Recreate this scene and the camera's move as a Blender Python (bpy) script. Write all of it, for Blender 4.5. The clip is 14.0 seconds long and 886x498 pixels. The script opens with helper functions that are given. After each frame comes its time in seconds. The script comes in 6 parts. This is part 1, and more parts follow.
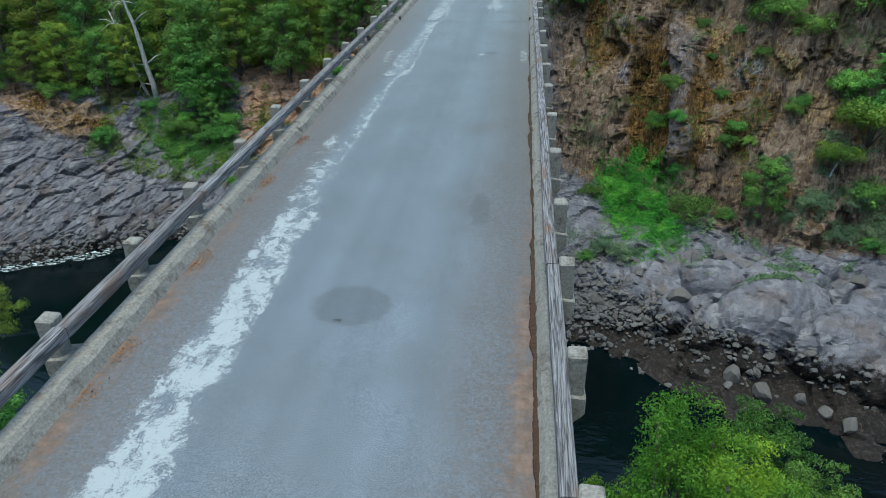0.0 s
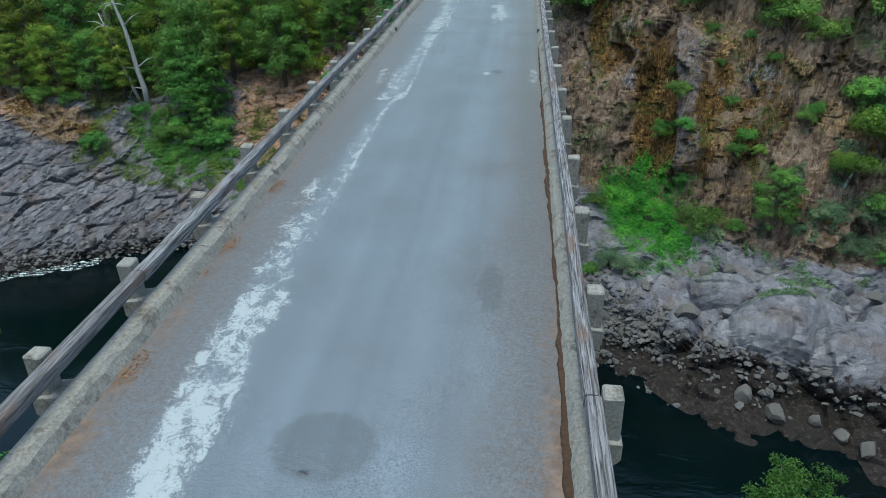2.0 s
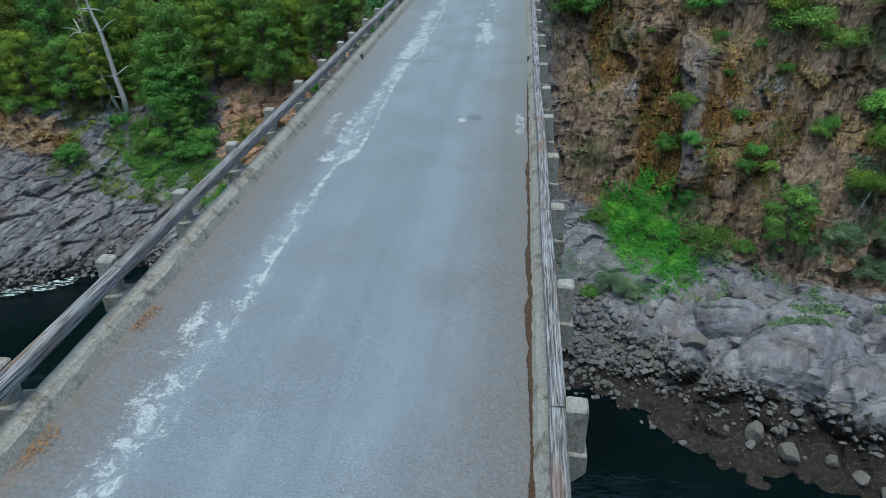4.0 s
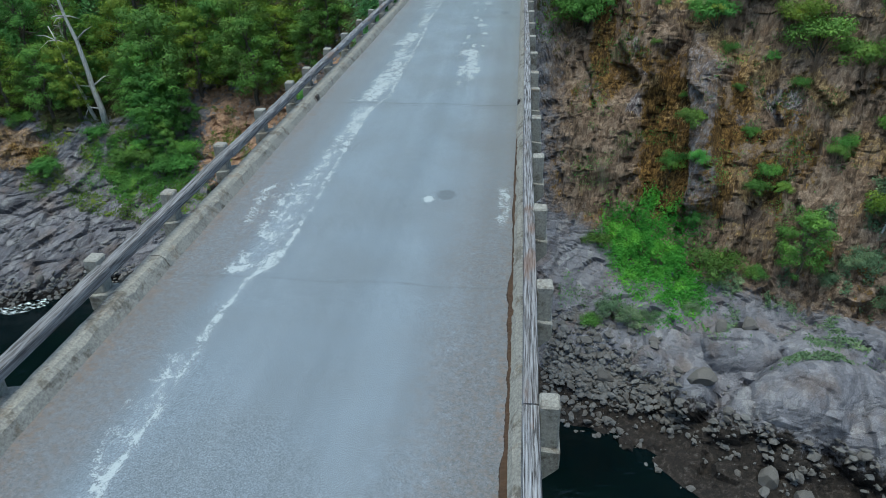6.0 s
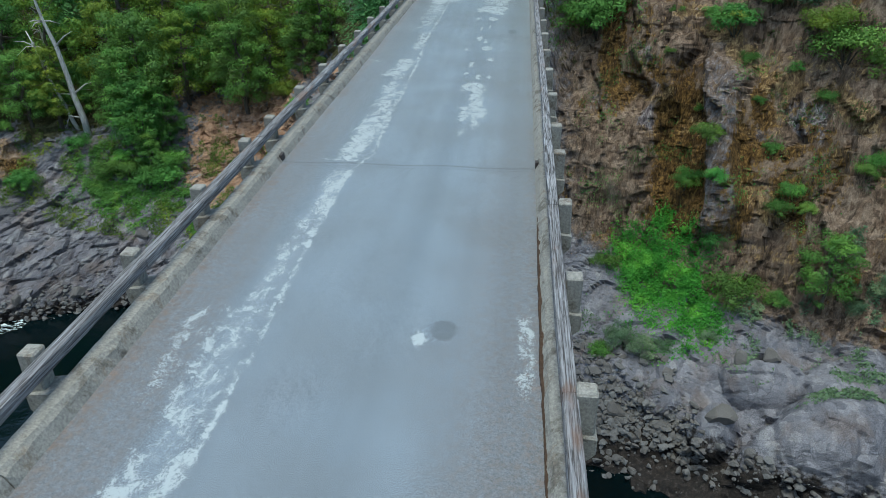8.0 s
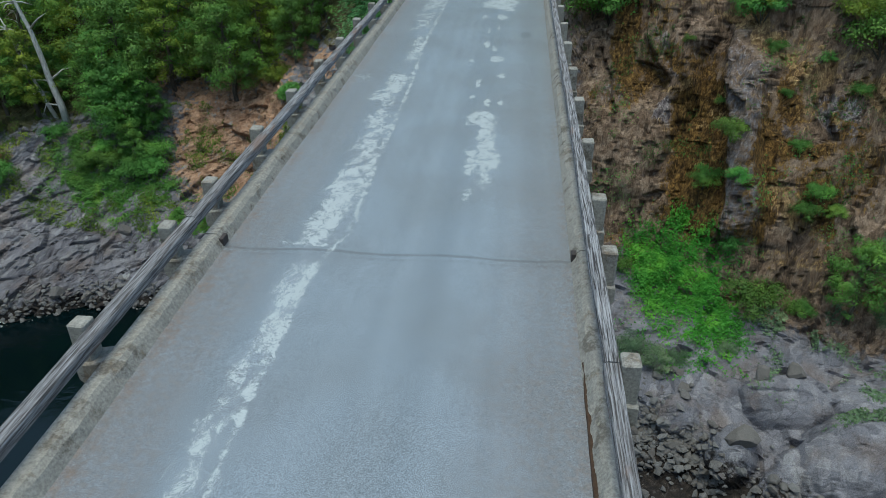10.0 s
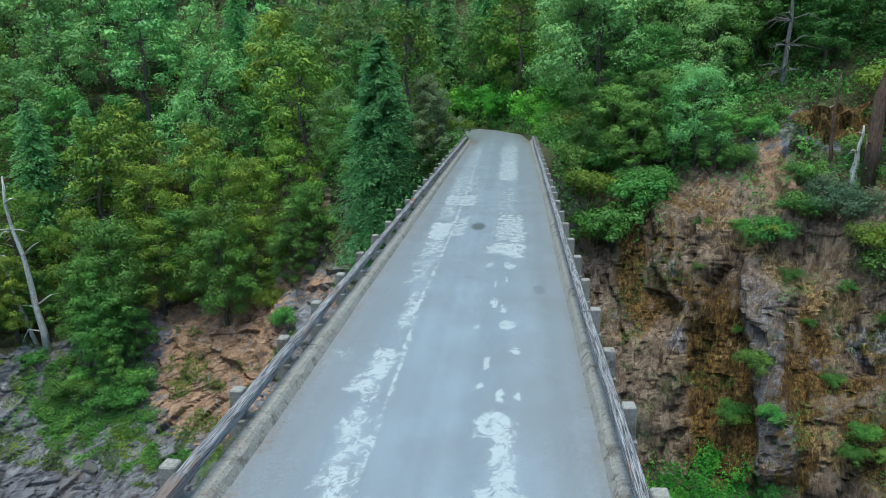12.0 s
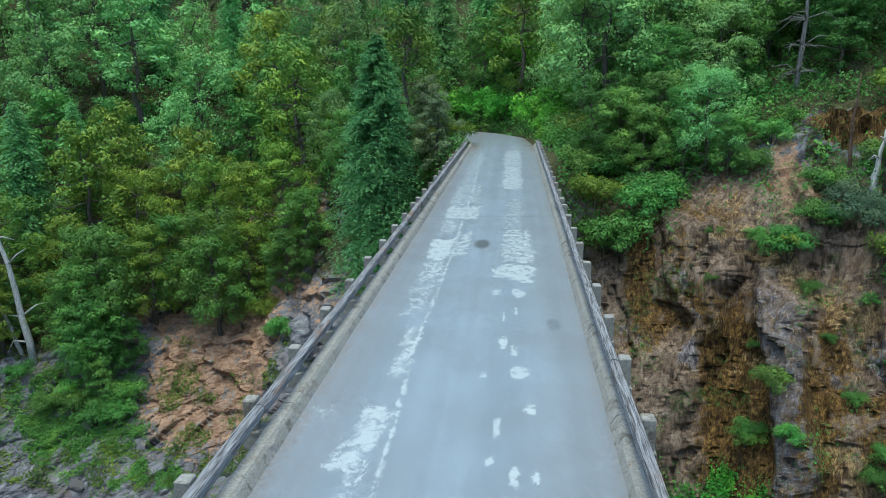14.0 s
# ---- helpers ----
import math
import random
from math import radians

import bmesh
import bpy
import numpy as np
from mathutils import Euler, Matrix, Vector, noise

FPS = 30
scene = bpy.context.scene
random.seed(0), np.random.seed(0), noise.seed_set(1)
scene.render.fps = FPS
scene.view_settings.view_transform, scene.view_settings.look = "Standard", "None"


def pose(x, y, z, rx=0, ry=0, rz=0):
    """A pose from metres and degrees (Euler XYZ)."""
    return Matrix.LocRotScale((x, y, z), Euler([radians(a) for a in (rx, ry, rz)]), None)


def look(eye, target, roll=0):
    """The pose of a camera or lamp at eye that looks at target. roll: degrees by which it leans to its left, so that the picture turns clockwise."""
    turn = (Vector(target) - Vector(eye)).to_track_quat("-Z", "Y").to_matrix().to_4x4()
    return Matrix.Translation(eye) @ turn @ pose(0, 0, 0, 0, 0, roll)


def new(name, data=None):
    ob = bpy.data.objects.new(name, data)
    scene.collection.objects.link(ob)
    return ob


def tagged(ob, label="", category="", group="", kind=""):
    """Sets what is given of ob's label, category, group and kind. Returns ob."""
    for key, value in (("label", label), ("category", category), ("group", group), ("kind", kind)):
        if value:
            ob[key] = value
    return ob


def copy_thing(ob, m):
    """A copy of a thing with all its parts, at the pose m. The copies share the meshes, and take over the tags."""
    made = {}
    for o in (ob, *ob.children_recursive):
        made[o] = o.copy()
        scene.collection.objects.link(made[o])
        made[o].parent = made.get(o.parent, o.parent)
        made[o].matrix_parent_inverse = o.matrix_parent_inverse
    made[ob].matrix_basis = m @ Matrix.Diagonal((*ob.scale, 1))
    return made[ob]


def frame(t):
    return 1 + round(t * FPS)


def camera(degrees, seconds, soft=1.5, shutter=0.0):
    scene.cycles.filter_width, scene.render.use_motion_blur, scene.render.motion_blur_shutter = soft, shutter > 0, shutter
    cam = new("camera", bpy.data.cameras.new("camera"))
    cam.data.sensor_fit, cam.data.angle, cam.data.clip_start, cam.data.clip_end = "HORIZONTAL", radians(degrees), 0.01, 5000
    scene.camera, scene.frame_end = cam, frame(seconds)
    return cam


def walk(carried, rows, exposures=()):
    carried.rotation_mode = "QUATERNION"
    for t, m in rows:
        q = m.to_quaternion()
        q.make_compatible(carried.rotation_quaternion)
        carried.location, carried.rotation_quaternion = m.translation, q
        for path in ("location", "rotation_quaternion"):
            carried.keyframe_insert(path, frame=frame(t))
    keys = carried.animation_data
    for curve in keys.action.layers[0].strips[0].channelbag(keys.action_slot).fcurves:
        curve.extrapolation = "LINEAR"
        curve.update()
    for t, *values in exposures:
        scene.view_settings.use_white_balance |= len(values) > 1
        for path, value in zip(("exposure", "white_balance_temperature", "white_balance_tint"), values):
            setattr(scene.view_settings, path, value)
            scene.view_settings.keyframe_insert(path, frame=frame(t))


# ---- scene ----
cam = camera(65.2, 14.0, soft=0.5)
METRES, EYE, TILT, LEAN, TURN = 29.5, 5.62, -28.29, 0.64, 6.03
ROWS = [
    (0.0, 0.0, 0.0, 0.0, 0.0, 0.0, -0.0),
    (0.5, -0.0003, 0.0131, 0.0068, -0.02, -0.01, -0.0),
    (1.0, -0.0002, 0.0323, 0.0169, -0.04, -0.04, -0.01),
    (1.5, -0.0007, 0.0579, 0.0304, -0.07, -0.06, -0.03),
    (2.0, -0.0015, 0.0876, 0.0465, -0.09, -0.09, -0.05),
    (2.5, -0.0019, 0.1207, 0.0647, -0.12, -0.13, -0.03),
    (3.0, 0.0065, 0.1563, 0.0845, -0.09, -0.16, 0.03),
    (5.5, 0.054, 0.3354, 0.1837, -0.11, -0.24, -0.04),
    (6.0, 0.0553, 0.3703, 0.2035, -0.13, -0.23, -0.04),
    (6.5, 0.0562, 0.4052, 0.223, -0.14, -0.21, -0.06),
    (7.0, 0.0568, 0.4398, 0.2424, -0.15, -0.21, -0.07),
    (7.5, 0.057, 0.4744, 0.2616, -0.16, -0.22, -0.07),
    (10.0, 0.0569, 0.6523, 0.3593, -0.19, -2.55, -0.11),
    (10.5, 0.0566, 0.6874, 0.379, -0.2, 2.16, -0.05),
    (11.0, 0.0565, 0.7227, 0.3984, -0.2, 6.89, -0.0),
    (11.5, 0.0572, 0.7572, 0.4184, -0.2, 11.57, 0.05),
    (12.0, 0.0579, 0.7911, 0.4375, -0.2, 14.58, 0.09),
    (12.5, 0.0584, 0.8218, 0.4545, -0.18, 14.61, 0.11),
    (13.0, 0.0584, 0.8387, 0.464, -0.18, 14.62, 0.13),
    (13.5, 0.0584, 0.8534, 0.4735, -0.18, 14.61, 0.14),
    (14.0, 0.0576, 0.8679, 0.4825, -0.2, 14.64, 0.13),
]
walk(cam, [(t, pose(0, 0, EYE, TILT, LEAN, TURN) @ pose(METRES * x, METRES * y, METRES * z, 90 + pitch, roll, yaw)) for t, x, y, z, yaw, pitch, roll in ROWS],
     exposures=[(0.0, 0.93, 6500, -8.5), (7.5, 0.93, 6500, -8.5), (10.0, 0.74, 6750, -8.0), (11.0, 0.80, 6650, -8.4), (11.5, 0.94, 6560, -8.8), (12.0, 1.15, 6420, -9.3), (12.6, 1.20, 6330, -9.2), (14.0, 1.20, 6330, -9.2)])

# ---- light: an open sky in the evening shade of the gorge ----
SUN_UP, SUN_ROUND = radians(80), radians(200)
world = bpy.data.worlds.new("sky")
scene.world = world
world.use_nodes = True
wn, wl = world.node_tree.nodes, world.node_tree.links
sky = wn.new("ShaderNodeTexSky")
sky.sky_type = "NISHITA"
sky.sun_disc = False
sky.sun_elevation, sky.sun_rotation = SUN_UP, SUN_ROUND
wl.new(sky.outputs[0], wn["Background"].inputs[0])
wn["Background"].inputs[1].default_value = 0.15
sun = new("sun", bpy.data.lights.new("sun", "SUN"))
sun.data.energy, sun.data.angle, sun.data.color = 1.5, radians(30), (1.0, 0.96, 0.90)
sun.matrix_world = look((0, 0, 0), (-math.sin(SUN_ROUND) * math.cos(SUN_UP), -math.cos(SUN_ROUND) * math.cos(SUN_UP), -math.sin(SUN_UP)))

# ---- numbers of the place ----
KERB_L, KERB_R = -5.30, 0.39        # inner edges of the two kerbs
POST_L, POST_R = -5.86, 0.82        # middles of the two lines of posts
BRIDGE_START, BRIDGE_END = -9.0, 95.2
WATER = -36.0
POSTS_Y = [11.0 - 2.15 * k for k in range(9, 0, -1)] + [11.0 + 2.47 * k for k in range(9)] + [32.42 + 2.46 * k for k in range(12)] + [61.1 + 2.44 * k for k in range(14)]   # closer pairs straddle the deck joints


# ---- noise ----
def _hash(ix, iy, iz, seed=0):
    h = (ix.astype(np.int64) * 374761393 + iy.astype(np.int64) * 668265263 + iz.astype(np.int64) * 2147483629 + seed * 1013904223) & 0xFFFFFFFF
    h = ((h ^ (h >> 13)) * 1274126177) & 0xFFFFFFFF
    h = ((h ^ (h >> 16)) * 2246822519) & 0xFFFFFFFF
    return ((h ^ (h >> 15)) & 0xFFFFFF) / float(0x1000000)


def value_noise(P, seed=0):
    i = np.floor(P).astype(np.int64)
    f = P - i
    f = f * f * (3 - 2 * f)
    out = np.zeros(len(P))
    for dx in (0, 1):
        for dy in (0, 1):
            for dz in (0, 1):
                w = (f[:, 0] if dx else 1 - f[:, 0]) * (f[:, 1] if dy else 1 - f[:, 1]) * (f[:, 2] if dz else 1 - f[:, 2])
                out += w * _hash(i[:, 0] + dx, i[:, 1] + dy, i[:, 2] + dz, seed)
    return out * 2 - 1


def fbm(P, size, octaves=4, seed=0):
    out, a, s = np.zeros(len(P)), 1.0, 1.0 / size
    for k in range(octaves):
        out += a * value_noise(P * s + 17.3 * k, seed + k)
        a *= 0.5
        s *= 2.07
    return out


def blocks(P, size, seed=0, tilt=0.5, rise=1.0):
    """Broken rock: each cell is a tilted face at a height of its own; also the distance to the nearest joint."""
    Q = P / np.asarray(size)
    i = np.floor(Q).astype(np.int64)
    d1, d2, val = np.full(len(P), 9.0), np.full(len(P), 9.0), np.zeros(len(P))
    for dx in (-1, 0, 1):
        for dy in (-1, 0, 1):
            for dz in (-1, 0, 1):
                c = i + np.array((dx, dy, dz))
                r = [_hash(c[:, 0], c[:, 1], c[:, 2], seed + k) for k in range(7)]
                v = Q - (c + np.stack(r[:3], 1))
                d = (v * v).sum(1)
                near = d < d1
                h = (r[3] * 2 - 1) * rise + tilt * ((r[4] * 2 - 1) * v[:, 0] + (r[5] * 2 - 1) * v[:, 1] + (r[6] * 2 - 1) * v[:, 2]) * 2
                d2 = np.where(near, d1, np.minimum(d2, d))
                val = np.where(near, h, val)
                d1 = np.where(near, d, d1)
    return val, np.sqrt(d2) - np.sqrt(d1)


def smooth(a, b, x):
    t = np.clip((x - a) / (b - a), 0, 1)
    return t * t * (3 - 2 * t)


# ---- materials ----
def material(name, build):
    m = bpy.data.materials.new(name)
    m.use_nodes = True
    n, l = m.node_tree.nodes, m.node_tree.links
    build(m, n, l, n["Principled BSDF"])
    return m


def N(n, kind, **sets):
    node = n.new("ShaderNode" + kind)
    for k, v in sets.items():
        if k.startswith("i"):
            node.inputs[int(k[1:])].default_value = v
        elif k == "op":
            node.operation = v
        elif k == "blend":
            node.blend_type = v
    return node


def noise_tex(n, l, vec, scale, detail=4.0, rough=0.55, dist=0.0):
    t = n.new("ShaderNodeTexNoise")
    t.inputs["Scale"].default_value, t.inputs["Detail"].default_value = scale, detail
    t.inputs["Roughness"].default_value, t.inputs["Distortion"].default_value = rough, dist
    l.new(vec, t.inputs["Vector"])
    return t.outputs["Fac"]


def ramp(n, l, fac, stops):
    r = n.new("ShaderNodeValToRGB")
    while len(r.color_ramp.elements) < len(stops):
        r.color_ramp.elements.new(0.5)
    for e, (p, c) in zip(r.color_ramp.elements, stops):
        e.position = p
        e.color = (*c, 1) if len(c) == 3 else c
    l.new(fac, r.inputs[0])
    return r.outputs[0]


def mix(n, l, fac, a, b, blend="MIX"):
    m = n.new("ShaderNodeMix")
    m.data_type, m.blend_type = "RGBA", blend
    for sock, v in ((m.inputs[0], fac), (m.inputs[6], a), (m.inputs[7], b)):
        if isinstance(v, (int, float)):
            sock.default_value = v
        elif isinstance(v, tuple):
            sock.default_value = (*v, 1)
        else:
            l.new(v, sock)
    return m.outputs[2]


def calc(n, l, op, a, b=0.0, clamp=False):
    m = n.new("ShaderNodeMath")
    m.operation, m.use_clamp = op, clamp
    for sock, v in ((m.inputs[0], a), (m.inputs[1], b)):
        if isinstance(v, (int, float)):
            sock.default_value = v
        else:
            l.new(v, sock)
    return m.outputs[0]


def step(n, l, v, a, b):
    m = n.new("ShaderNodeMapRange")
    m.interpolation_type = "SMOOTHSTEP"
    l.new(v, m.inputs[0])
    m.inputs[1].default_value, m.inputs[2].default_value = a, b
    return m.outputs[0]


def bump(n, l, bsdf, height, strength, distance):
    b = n.new("ShaderNodeBump")
    b.inputs["Strength"].default_value, b.inputs["Distance"].default_value = strength, distance
    l.new(height, b.inputs["Height"])
    l.new(b.outputs[0], bsdf.inputs["Normal"])


def place(n, scale=None, l=None):
    g = n.new("ShaderNodeNewGeometry").outputs["Position"]
    if scale is None:
        return g
    m = n.new("ShaderNodeVectorMath")
    m.operation = "MULTIPLY"
    l.new(g, m.inputs[0])
    m.inputs[1].default_value = scale
    return m.outputs[0]


def attr(n, name, part="Fac"):
    a = n.new("ShaderNodeAttribute")
    a.attribute_name = name
    return a.outputs[part]


def asphalt_mat(m, n, l, p):
    at = place(n)
    streak = place(n, (1.0, 0.012, 1.0), l)
    big = noise_tex(n, l, at, 0.55, 5)
    lanes = noise_tex(n, l, streak, 1.6, 3)
    grit = noise_tex(n, l, at, 75.0, 3, 0.8)
    chip = noise_tex(n, l, at, 21.0, 6, 0.85)
    mid = noise_tex(n, l, at, 9.0, 5, 0.65)
    base = mix(n, l, step(n, l, lanes, 0.30, 0.72), (0.146, 0.167, 0.194), (0.182, 0.207, 0.240))
    base = mix(n, l, calc(n, l, "MULTIPLY", step(n, l, big, 0.35, 0.7), 0.5), base, (0.125, 0.132, 0.142))
    base = mix(n, l, calc(n, l, "MULTIPLY", step(n, l, noise_tex(n, l, at, 30.0, 2, 0.5), 0.64, 0.70), 0.25), base, (0.34, 0.36, 0.38))
    base = mix(n, l, 0.8, base, ramp(n, l, grit, [(0.36, (0.14, 0.14, 0.14)), (0.5, (0.5, 0.5, 0.5)), (0.63, (0.9, 0.9, 0.9))]), "OVERLAY")
    col = n.new("ShaderNodeAttribute")
    col.attribute_name = "marks"
    sep = n.new("ShaderNodeSeparateColor")
    l.new(col.outputs["Color"], sep.inputs[0])
    paint, dirt, stain = sep.outputs
    # browner, less worn asphalt outside the wheel tracks
    side = n.new("ShaderNodeSeparateXYZ")
    l.new(at, side.inputs[0])
    wob = calc(n, l, "ADD", side.outputs[0], calc(n, l, "MULTIPLY", calc(n, l, "SUBTRACT", big, 0.5), 0.9))
    edge = calc(n, l, "MAXIMUM", step(n, l, wob, -1.5, 0.0), calc(n, l, "SUBTRACT", 1.0, step(n, l, wob, -4.6, -4.1)))
    edge = calc(n, l, "MULTIPLY", edge, calc(n, l, "SUBTRACT", 1.0, calc(n, l, "MULTIPLY", step(n, l, side.outputs[1], 14.0, 44.0), 0.62)))
    worn = mix(n, l, step(n, l, chip, 0.36, 0.64), (0.070, 0.060, 0.057), (0.185, 0.163, 0.155))
    worn = mix(n, l, calc(n, l, "MULTIPLY", step(n, l, mid, 0.50, 0.66), 0.5), worn, (0.155, 0.115, 0.092))
    base = mix(n, l, calc(n, l, "MULTIPLY", edge, calc(n, l, "ADD", 0.45, calc(n, l, "MULTIPLY", step(n, l, mid, 0.35, 0.6), 0.35))), base, worn)
    # the base colour is scaled paler with y, from about 10 to 45
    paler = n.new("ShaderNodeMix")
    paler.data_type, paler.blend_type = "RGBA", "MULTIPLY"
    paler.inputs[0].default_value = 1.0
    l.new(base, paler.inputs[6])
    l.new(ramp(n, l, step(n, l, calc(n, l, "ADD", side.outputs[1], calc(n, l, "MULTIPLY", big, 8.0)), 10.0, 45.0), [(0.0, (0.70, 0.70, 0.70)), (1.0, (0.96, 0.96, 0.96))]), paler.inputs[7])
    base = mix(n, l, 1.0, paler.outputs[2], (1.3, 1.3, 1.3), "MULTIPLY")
    # earth and leaf mould along the kerbs
    dmask = step(n, l, calc(n, l, "ADD", dirt, calc(n, l, "ADD", calc(n, l, "MULTIPLY", calc(n, l, "SUBTRACT", mid, 0.5), 1.1), calc(n, l, "MULTIPLY", calc(n, l, "SUBTRACT", chip, 0.5), 0.9))), 0.20, 1.0)
    earth = mix(n, l, step(n, l, noise_tex(n, l, at, 5.0, 7, 0.7), 0.36, 0.64), (0.125, 0.072, 0.045), (0.25, 0.160, 0.112))
    lies = noise_tex(n, l, at, 1.15, 5, 0.6)
    dmask = calc(n, l, "MULTIPLY", dmask, calc(n, l, "ADD", 0.3, calc(n, l, "MULTIPLY", step(n, l, lies, 0.42, 0.58), 0.7)))
    base = mix(n, l, calc(n, l, "MULTIPLY", dmask, 0.8), base, earth)
    spot = calc(n, l, "ADD", stain, calc(n, l, "ADD", calc(n, l, "MULTIPLY", calc(n, l, "SUBTRACT", mid, 0.5), 0.7), calc(n, l, "MULTIPLY", calc(n, l, "SUBTRACT", chip, 0.5), 1.0)))
    base = mix(n, l, calc(n, l, "MULTIPLY", calc(n, l, "MULTIPLY", step(n, l, spot, 0.16, 0.62), step(n, l, stain, 0.02, 0.2)), 0.55), base, (0.080, 0.082, 0.086))
    base = mix(n, l, calc(n, l, "MULTIPLY", step(n, l, stain, 0.80, 1.0), step(n, l, chip, 0.44, 0.54)), base, (0.035, 0.033, 0.032))
    # worn paint breaks up where its film has gone
    film = noise_tex(n, l, place(n, (1.0, 0.7, 1.0), l), 4.2, 10, 0.74, 0.6)
    flake = calc(n, l, "ADD", calc(n, l, "MULTIPLY", calc(n, l, "SUBTRACT", film, 0.5), 2.6), calc(n, l, "ADD", calc(n, l, "MULTIPLY", calc(n, l, "SUBTRACT", grit, 0.5), 1.2), calc(n, l, "MULTIPLY", calc(n, l, "SUBTRACT", chip, 0.5), 1.5)))
    pm = calc(n, l, "MULTIPLY", step(n, l, calc(n, l, "ADD", paint, flake), 0.44, 0.62), step(n, l, paint, 0.02, 0.2))
    white = mix(n, l, big, (0.34, 0.365, 0.38), (0.45, 0.475, 0.49))
    base = mix(n, l, calc(n, l, "MULTIPLY", pm, 0.88), base, white)
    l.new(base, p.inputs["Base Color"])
    p.inputs["Roughness"].default_value = 0.37
    p.inputs["Specular IOR Level"].default_value = 0.5
    bump(n, l, p, calc(n, l, "ADD", grit, mid), 0.35, 0.008)


def concrete_mat(m, n, l, p):
    at = place(n)
    a, b = noise_tex(n, l, at, 1.3, 6, 0.6), noise_tex(n, l, at, 26.0, 5, 0.7)
    c = mix(n, l, a, (0.178, 0.166, 0.152), (0.305, 0.284, 0.258))
    c = mix(n, l, step(n, l, noise_tex(n, l, at, 2.6, 8, 0.72), 0.50, 0.64), c, (0.120, 0.102, 0.086))
    c = mix(n, l, calc(n, l, "MULTIPLY", step(n, l, noise_tex(n, l, at, 14, 3), 0.66, 0.74), 0.6), c, (0.29, 0.27, 0.21))
    c = mix(n, l, calc(n, l, "MULTIPLY", step(n, l, noise_tex(n, l, place(n, (1, 1, 0.3), l), 1.9, 7, 0.75), 0.55, 0.64), 0.45), c, (0.16, 0.105, 0.065))
    c = mix(n, l, 0.55, c, ramp(n, l, b, [(0.3, (0.15, 0.15, 0.15)), (0.7, (0.85, 0.85, 0.85))]), "OVERLAY")
    l.new(c, p.inputs["Base Color"])
    p.inputs["Roughness"].default_value = 0.9
    bump(n, l, p, b, 0.6, 0.012)


def timber_mat(m, n, l, p):
    at = place(n, (1.0, 0.035, 1.0), l)
    rnd = n.new("ShaderNodeObjectInfo").outputs["Random"]
    g = noise_tex(n, l, at, 52.0, 5, 0.65, 0.5)
    h = noise_tex(n, l, at, 17.0, 4, 0.6, 0.6)
    c = ramp(n, l, g, [(0.37, (0.018, 0.016, 0.017)), (0.44, (0.12, 0.115, 0.122)), (0.56, (0.26, 0.258, 0.28)), (0.70, (0.50, 0.505, 0.54))])
    c = mix(n, l, step(n, l, h, 0.36, 0.62), c, mix(n, l, step(n, l, g, 0.4, 0.6), (0.05, 0.046, 0.048), (0.33, 0.32, 0.335)))
    old = step(n, l, noise_tex(n, l, place(n, (1, 0.3, 1), l), 2.3, 4), 0.57, 0.68)
    c = mix(n, l, calc(n, l, "MULTIPLY", old, 0.6), c, (0.19, 0.095, 0.055))
    c = mix(n, l, calc(n, l, "MULTIPLY", rnd, 0.4), c, (0.13, 0.115, 0.115))
    l.new(c, p.inputs["Base Color"])
    p.inputs["Roughness"].default_value = 0.9
    p.inputs["Specular IOR Level"].default_value = 0.2
    bump(n, l, p, g, 1.0, 0.025)


def mapped(n, l, vec, scale, turn=(0, 0, 0)):
    m = n.new("ShaderNodeMapping")
    m.vector_type = "TEXTURE"
    m.inputs["Rotation"].default_value = turn
    m.inputs["Scale"].default_value = scale
    l.new(vec, m.inputs["Vector"])
    return m.outputs[0]


def facets(n, l, vec):
    """Broken faces: a tone for each, its tilt as a height, and the joints between."""
    v = n.new("ShaderNodeTexVoronoi")
    v.inputs["Scale"].default_value = 1.0
    l.new(vec, v.inputs["Vector"])
    off, tilt, dot = n.new("ShaderNodeVectorMath"), n.new("ShaderNodeVectorMath"), n.new("ShaderNodeVectorMath")
    off.operation, tilt.operation, dot.operation = "SUBTRACT", "SUBTRACT", "DOT_PRODUCT"
    l.new(vec, off.inputs[0])
    l.new(v.outputs["Position"], off.inputs[1])
    l.new(v.outputs["Color"], tilt.inputs[0])
    tilt.inputs[1].default_value = (0.5, 0.5, 0.5)
    l.new(off.outputs[0], dot.inputs[0])
    l.new(tilt.outputs[0], dot.inputs[1])
    sep = n.new("ShaderNodeSeparateColor")
    l.new(v.outputs["Color"], sep.inputs[0])
    e = n.new("ShaderNodeTexVoronoi")
    e.feature = "DISTANCE_TO_EDGE"
    e.inputs["Scale"].default_value = 1.0
    l.new(vec, e.inputs["Vector"])
    return sep.outputs[0], dot.outputs["Value"], e.outputs["Distance"], calc(n, l, "ADD", sep.outputs[1], dot.outputs["Value"])


